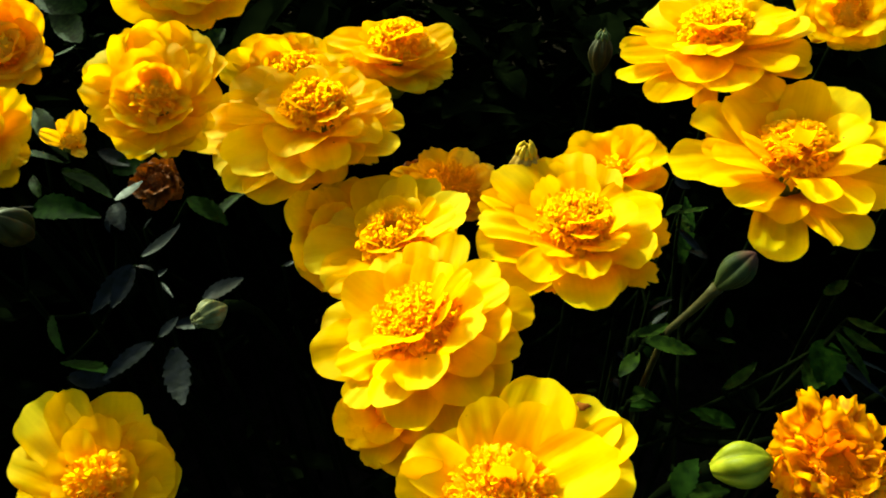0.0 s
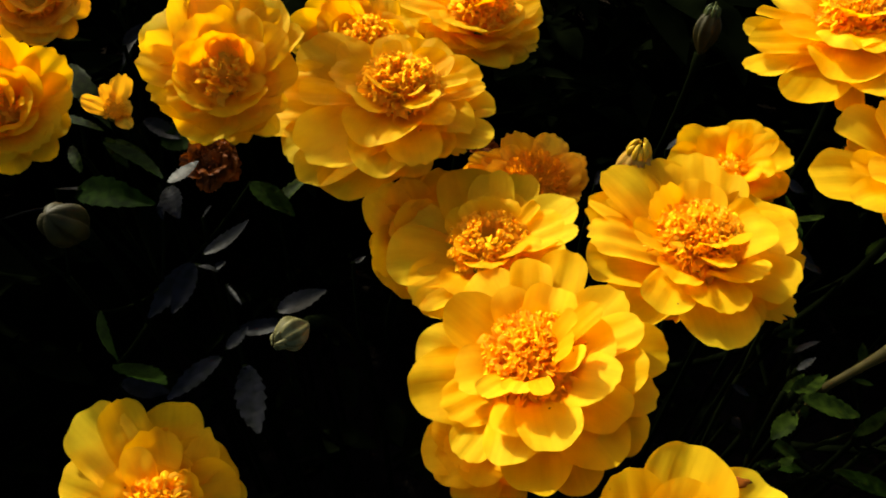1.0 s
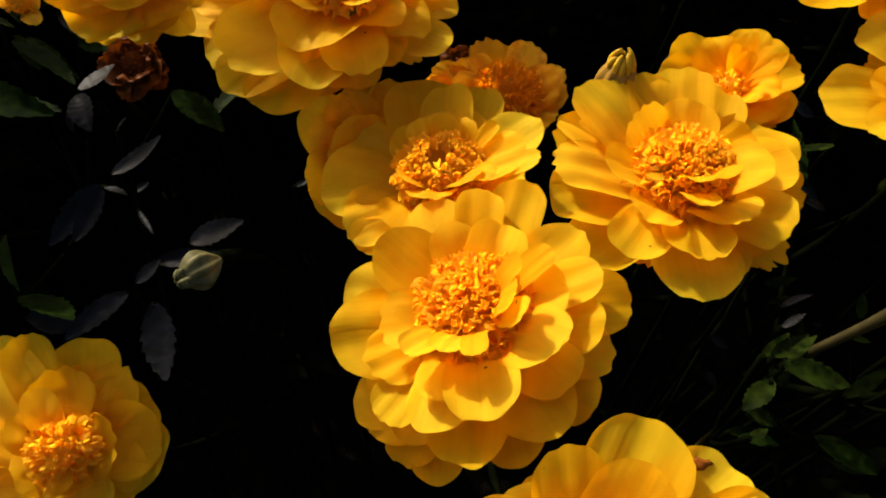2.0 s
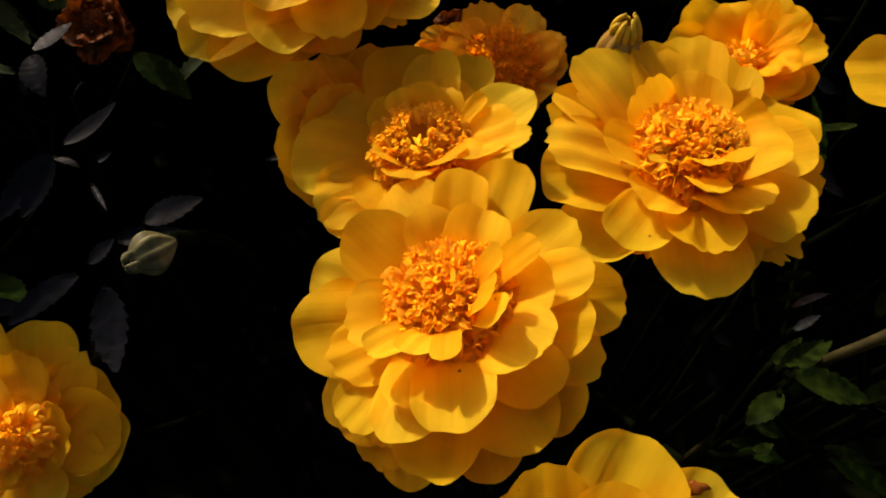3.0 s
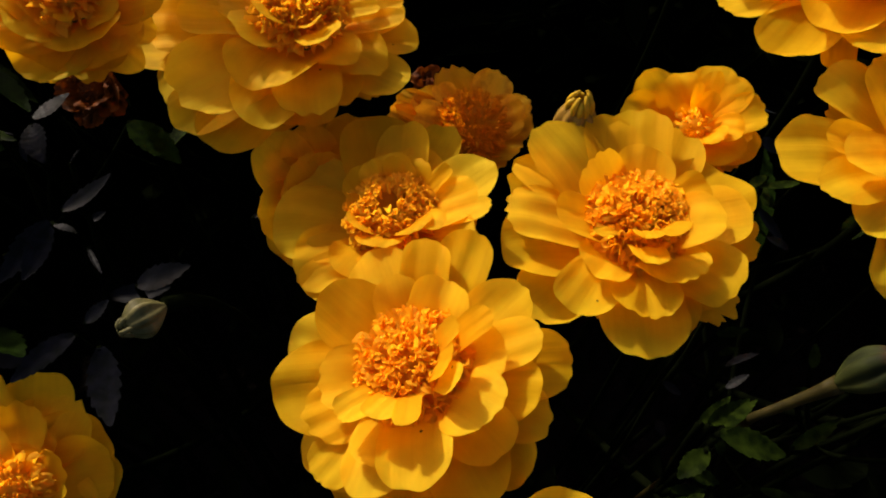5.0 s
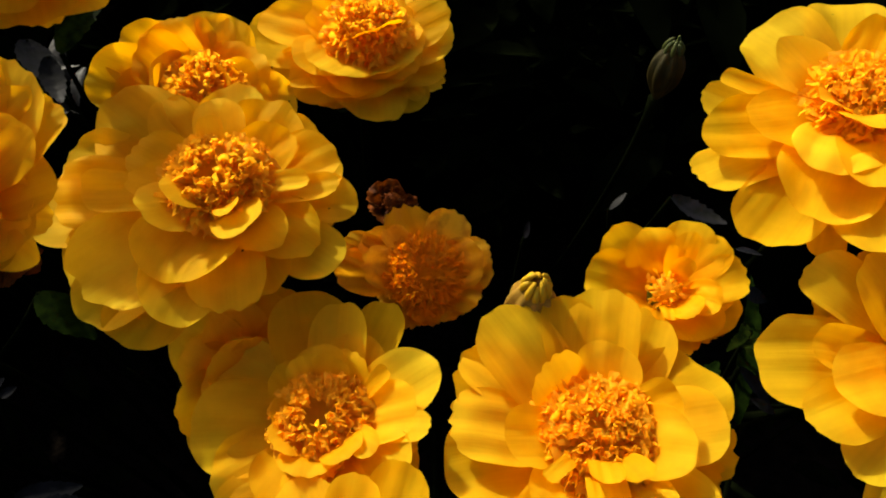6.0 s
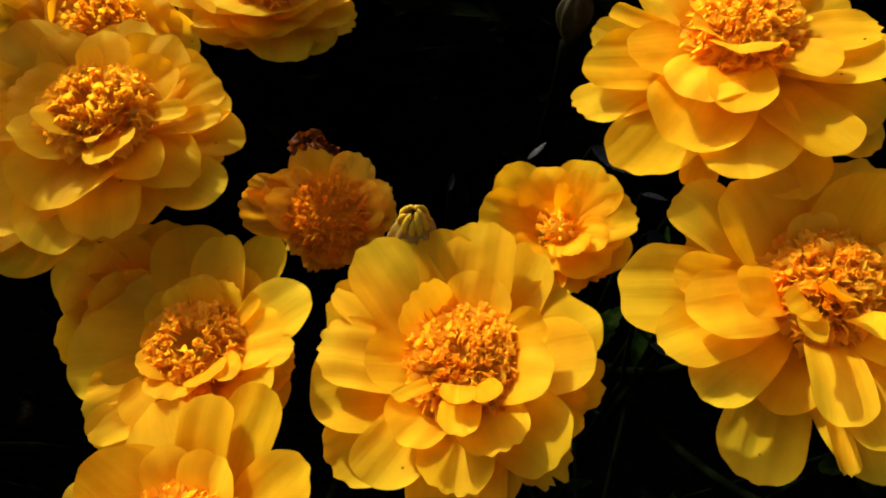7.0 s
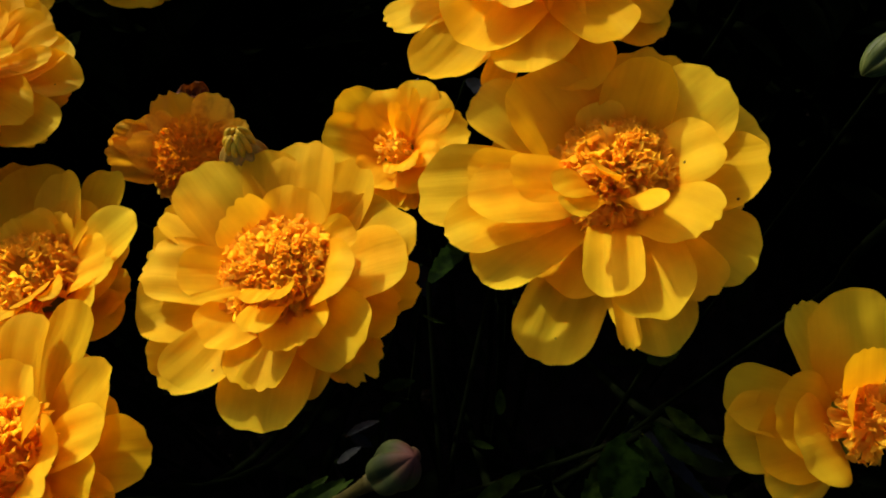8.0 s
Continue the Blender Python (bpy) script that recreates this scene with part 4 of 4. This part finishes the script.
shoot("lance-shaped leaves low in the bed in greens darkened for shade", (0.106, 0.139, 0), 60, [
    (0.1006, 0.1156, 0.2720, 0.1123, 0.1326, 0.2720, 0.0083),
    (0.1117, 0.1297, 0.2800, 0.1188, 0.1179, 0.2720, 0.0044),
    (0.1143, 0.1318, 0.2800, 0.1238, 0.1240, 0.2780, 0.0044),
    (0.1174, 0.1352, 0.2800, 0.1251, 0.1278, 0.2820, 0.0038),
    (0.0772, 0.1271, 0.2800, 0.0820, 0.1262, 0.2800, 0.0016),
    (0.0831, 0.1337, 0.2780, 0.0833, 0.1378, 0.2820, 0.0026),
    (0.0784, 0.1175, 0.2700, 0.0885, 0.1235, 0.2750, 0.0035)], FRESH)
shoot("lance-shaped leaves low in the bed in greens darkened for shade", (0.063, 0.124, 0), 61, [
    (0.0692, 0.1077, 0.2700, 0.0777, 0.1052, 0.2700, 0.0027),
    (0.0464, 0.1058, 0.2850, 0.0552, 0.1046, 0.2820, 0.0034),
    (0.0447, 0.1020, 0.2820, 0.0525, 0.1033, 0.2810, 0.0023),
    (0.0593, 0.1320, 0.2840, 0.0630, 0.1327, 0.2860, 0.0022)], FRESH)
shoot("lance-shaped leaves low in the bed in greens darkened for shade", (0.060, 0.093, 0), 62, [
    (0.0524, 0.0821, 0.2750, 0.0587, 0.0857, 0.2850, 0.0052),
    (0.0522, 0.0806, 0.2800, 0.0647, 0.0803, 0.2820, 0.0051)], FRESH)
shoot("lance-shaped leaves low in the bed in greens darkened for shade", (0.106, 0.201, 0), 63, [
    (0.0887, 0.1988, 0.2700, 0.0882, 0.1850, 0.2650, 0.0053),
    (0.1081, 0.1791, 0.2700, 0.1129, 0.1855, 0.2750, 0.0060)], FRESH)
shoot("lance-shaped leaves low in the bed in greens darkened for shade", (0.071, 0.157, 0), 64, [
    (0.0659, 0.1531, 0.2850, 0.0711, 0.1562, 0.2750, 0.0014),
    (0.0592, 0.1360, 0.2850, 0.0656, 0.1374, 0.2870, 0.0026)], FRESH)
shoot("lance-shaped leaves low in the bed in greens darkened for shade", (-0.155, 0.240, 0), 65, [
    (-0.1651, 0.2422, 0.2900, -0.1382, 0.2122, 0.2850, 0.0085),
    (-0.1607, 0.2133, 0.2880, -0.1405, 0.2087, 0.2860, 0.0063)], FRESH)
shoot("lance-shaped leaves low in the bed in greens darkened for shade", (-0.130, 0.207, 0), 66, [
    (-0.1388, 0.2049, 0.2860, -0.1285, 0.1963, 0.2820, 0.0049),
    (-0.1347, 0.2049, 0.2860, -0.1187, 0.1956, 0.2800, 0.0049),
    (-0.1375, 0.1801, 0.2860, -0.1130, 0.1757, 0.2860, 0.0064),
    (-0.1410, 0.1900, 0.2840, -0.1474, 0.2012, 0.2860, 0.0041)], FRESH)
shoot("lance-shaped leaves low in the bed in greens darkened for shade", (-0.084, 0.250, 0), 67, [
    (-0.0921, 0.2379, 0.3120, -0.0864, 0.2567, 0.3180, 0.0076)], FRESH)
shoot("lance-shaped leaves low in the bed in greens darkened for shade", (-0.071, 0.194, 0), 68, [
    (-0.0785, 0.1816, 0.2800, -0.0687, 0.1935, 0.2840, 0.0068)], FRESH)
shoot("lance-shaped leaves low in the bed in greens darkened for shade", (-0.166, 0.313, 0), 69, [
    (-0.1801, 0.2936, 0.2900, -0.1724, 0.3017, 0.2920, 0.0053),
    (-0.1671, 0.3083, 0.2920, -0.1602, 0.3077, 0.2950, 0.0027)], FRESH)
shoot("lance-shaped leaves low in the bed in greens darkened for shade", (-0.182, 0.349, 0), 70, [
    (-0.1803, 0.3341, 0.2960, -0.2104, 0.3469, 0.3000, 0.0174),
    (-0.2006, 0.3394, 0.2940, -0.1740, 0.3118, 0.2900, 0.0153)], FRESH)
shoot("lance-shaped leaves low in the bed in greens darkened for shade", (0.123, 0.157, 0), 71, [
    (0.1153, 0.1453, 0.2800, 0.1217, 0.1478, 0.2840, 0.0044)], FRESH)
shoot("leaves low in the bed, shade and bluish sheen put into their green", (0.091, 0.218, 0), 70, [
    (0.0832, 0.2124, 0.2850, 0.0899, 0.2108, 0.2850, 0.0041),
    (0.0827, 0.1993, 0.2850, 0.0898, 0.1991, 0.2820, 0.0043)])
shoot("leaves low in the bed, shade and bluish sheen put into their green", (0.073, 0.250, 0), 71, [
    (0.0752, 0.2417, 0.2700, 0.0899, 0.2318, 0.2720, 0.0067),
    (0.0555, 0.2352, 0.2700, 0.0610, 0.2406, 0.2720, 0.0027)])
shoot("leaves low in the bed, shade and bluish sheen put into their green", (-0.116, 0.279, 0), 72, [
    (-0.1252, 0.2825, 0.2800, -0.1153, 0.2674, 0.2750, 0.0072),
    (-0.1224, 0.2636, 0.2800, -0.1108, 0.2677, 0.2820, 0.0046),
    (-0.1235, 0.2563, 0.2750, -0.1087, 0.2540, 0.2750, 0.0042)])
shoot("leaves low in the bed, shade and bluish sheen put into their green", (0.094, 0.190, 0), 73, [
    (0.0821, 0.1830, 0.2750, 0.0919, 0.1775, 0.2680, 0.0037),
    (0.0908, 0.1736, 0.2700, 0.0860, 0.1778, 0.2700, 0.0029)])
shoot("leaves low in the bed, shade and bluish sheen put into their green", (0.041, 0.249, 0), 74, [
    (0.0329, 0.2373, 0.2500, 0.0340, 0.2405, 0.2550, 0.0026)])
shoot("leaves low in the bed, shade and bluish sheen put into their green", (-0.046, 0.182, 0), 75, [
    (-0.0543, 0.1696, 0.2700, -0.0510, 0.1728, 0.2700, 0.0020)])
shoot("leaves low in the bed, shade and bluish sheen put into their green", (-0.081, 0.165, 0), 76, [
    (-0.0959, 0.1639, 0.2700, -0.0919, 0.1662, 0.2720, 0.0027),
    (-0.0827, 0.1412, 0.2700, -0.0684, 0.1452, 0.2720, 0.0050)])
shoot("leaves deep between the flowers, shade put into their colour", (0.126, 0.147, 0), 80, [
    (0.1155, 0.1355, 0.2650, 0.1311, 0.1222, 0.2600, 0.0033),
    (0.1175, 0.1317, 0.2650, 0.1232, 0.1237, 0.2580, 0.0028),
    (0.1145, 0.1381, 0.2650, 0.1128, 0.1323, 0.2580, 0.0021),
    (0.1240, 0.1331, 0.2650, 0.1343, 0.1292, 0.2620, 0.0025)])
shoot("leaves deep between the flowers, shade put into their colour", (0.058, 0.138, 0), 81, [
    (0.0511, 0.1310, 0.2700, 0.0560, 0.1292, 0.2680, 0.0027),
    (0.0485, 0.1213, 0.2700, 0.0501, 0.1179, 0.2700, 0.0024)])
shoot("leaves deep between the flowers, shade put into their colour", (0.073, 0.187, 0), 82, [
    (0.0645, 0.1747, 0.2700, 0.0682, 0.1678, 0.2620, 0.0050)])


def bud(label, place, way, length, width, foot, tips=0, calyx=None, seed=1, via=None, tip=None):
    """A closed flower bud: a ribbed egg-shaped calyx on a long stem, with petal tips showing at the end."""
    rng = random.Random(seed)
    up = Vector(way).normalized()
    east = up.orthogonal().normalized()
    m = Matrix((east, up.cross(east), up)).transposed().to_4x4()
    m.translation = place
    thing = tagged(new("marigold_bud"), label, "flower bud", "flower buds")
    thing.matrix_world = m
    ribs = 4 if tips else 2.5
    rings, sides, verts, faces = 16, 40, [], []
    for k in range(rings):
        s = k / (rings - 1)
        body = 0.5 * width * math.sin(math.pi * (0.07 + (0.80 if tips else 0.925) * s) ** 1.15) ** (0.85 if tips else 0.6)
        for i in range(sides):
            a = 2 * math.pi * i / sides
            rib = 1 + 0.44 * (abs(math.cos(ribs * a)) ** 0.7 - 0.5) * math.sin(math.pi * (0.1 + 0.75 * s))
            verts.append((body * rib * math.cos(a), body * rib * math.sin(a), length * (s - 0.5)))
    for k in range(rings - 1):
        for i in range(sides):
            j = (i + 1) % sides
            faces.append((k * sides + i, k * sides + j, (k + 1) * sides + j, (k + 1) * sides + i))
    faces.append(tuple(range((rings - 1) * sides, rings * sides)))
    linked("calyx", verts, faces, calyx or CALYX, thing)
    for k in range(tips):
        a = 2 * math.pi * k / tips + rng.uniform(-0.15, 0.15)
        r0, r1 = 0.27 * width, 0.10 * width
        top = 0.5 * length + rng.uniform(0.10, 0.24) * length
        pts = bend((r0 * math.cos(a), r0 * math.sin(a), 0.40 * length), (r0 * 1.30 * math.cos(a), r0 * 1.30 * math.sin(a), 0.55 * length), (r1 * math.cos(a), r1 * math.sin(a), top), 6)
        verts, faces = tube(pts, [width * v for v in (0.05, 0.070, 0.080, 0.080, 0.072, 0.06, 0.03)], 7)
        linked("petal_tip", verts, faces, tip or TIP, thing, "folded petal tip")
    foot = m.inverted() @ Vector(foot)
    start = Vector((0, 0, -0.49 * length))
    if via:
        elbow = m.inverted() @ Vector(via)
        path = bend(start, start + Vector((0, 0, -0.5 * (elbow - start).length)), elbow, 6) + bend(elbow, elbow + (elbow - start) * 0.5, foot, 8)[1:]
    else:
        path = bend(start, start + Vector((0, 0, -0.10 * (foot - start).length)), foot, 12)
    verts, faces = tube(path, [(0.0008 if via else 0.0009) + (0.26 * width - 0.0008) * 0.55 ** k for k in range(len(path))], 9)
    # bud stems get darkened greens in place of real shade
    linked("stem", verts, faces, STEM_SHADED if calyx is BLUSH else SHADED_GREEN, thing)
    return thing


bud("opening marigold bud with folded yellow petal tips on a green calyx", (0.0265, 0.1815, 0.2985), (0.0, 0.02, 1.0), 0.0180, 0.0098, (0.03, 0.24, 0), 10, OLIVE, 1)
bud("green marigold bud just showing its petal tips, shade put into its colour", (0.062, 0.2505, 0.309), (0.05, 0.2, 1.0), 0.0145, 0.0080, (0.07, 0.36, 0), 7, STEM_SHADED, 2, tip=STEM)
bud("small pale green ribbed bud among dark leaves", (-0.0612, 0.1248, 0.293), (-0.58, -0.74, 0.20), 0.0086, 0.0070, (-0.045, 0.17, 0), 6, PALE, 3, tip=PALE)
bud("green marigold bud behind the leaves, shade put into its colour", (-0.114, 0.139, 0.311), (-0.1, -0.45, 0.9), 0.0135, 0.0090, (-0.11, 0.16, 0), 0, STEM_SHADED, 4)
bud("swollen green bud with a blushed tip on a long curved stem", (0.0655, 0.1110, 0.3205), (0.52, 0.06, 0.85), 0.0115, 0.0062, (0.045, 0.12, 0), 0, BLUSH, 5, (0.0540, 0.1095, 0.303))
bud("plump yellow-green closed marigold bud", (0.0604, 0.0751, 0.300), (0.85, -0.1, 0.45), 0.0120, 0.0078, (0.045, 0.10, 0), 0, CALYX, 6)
bud("green bud on a thick stem at the bed's far side, colour darkened for shade", (0.168, 0.166, 0.322), (0.80, 0.30, 0.50), 0.016, 0.009, (0.15, 0.20, 0), 0, STEM_SHADED, 7, (0.1575, 0.1625, 0.2860))
bud("pale green bud half in shade behind the blooms", (0.181, 0.222, 0.300), (-0.50, -0.30, -0.45), 0.016, 0.008, (0.20, 0.25, 0), 0, STEM, 8, (0.196, 0.236, 0.296))
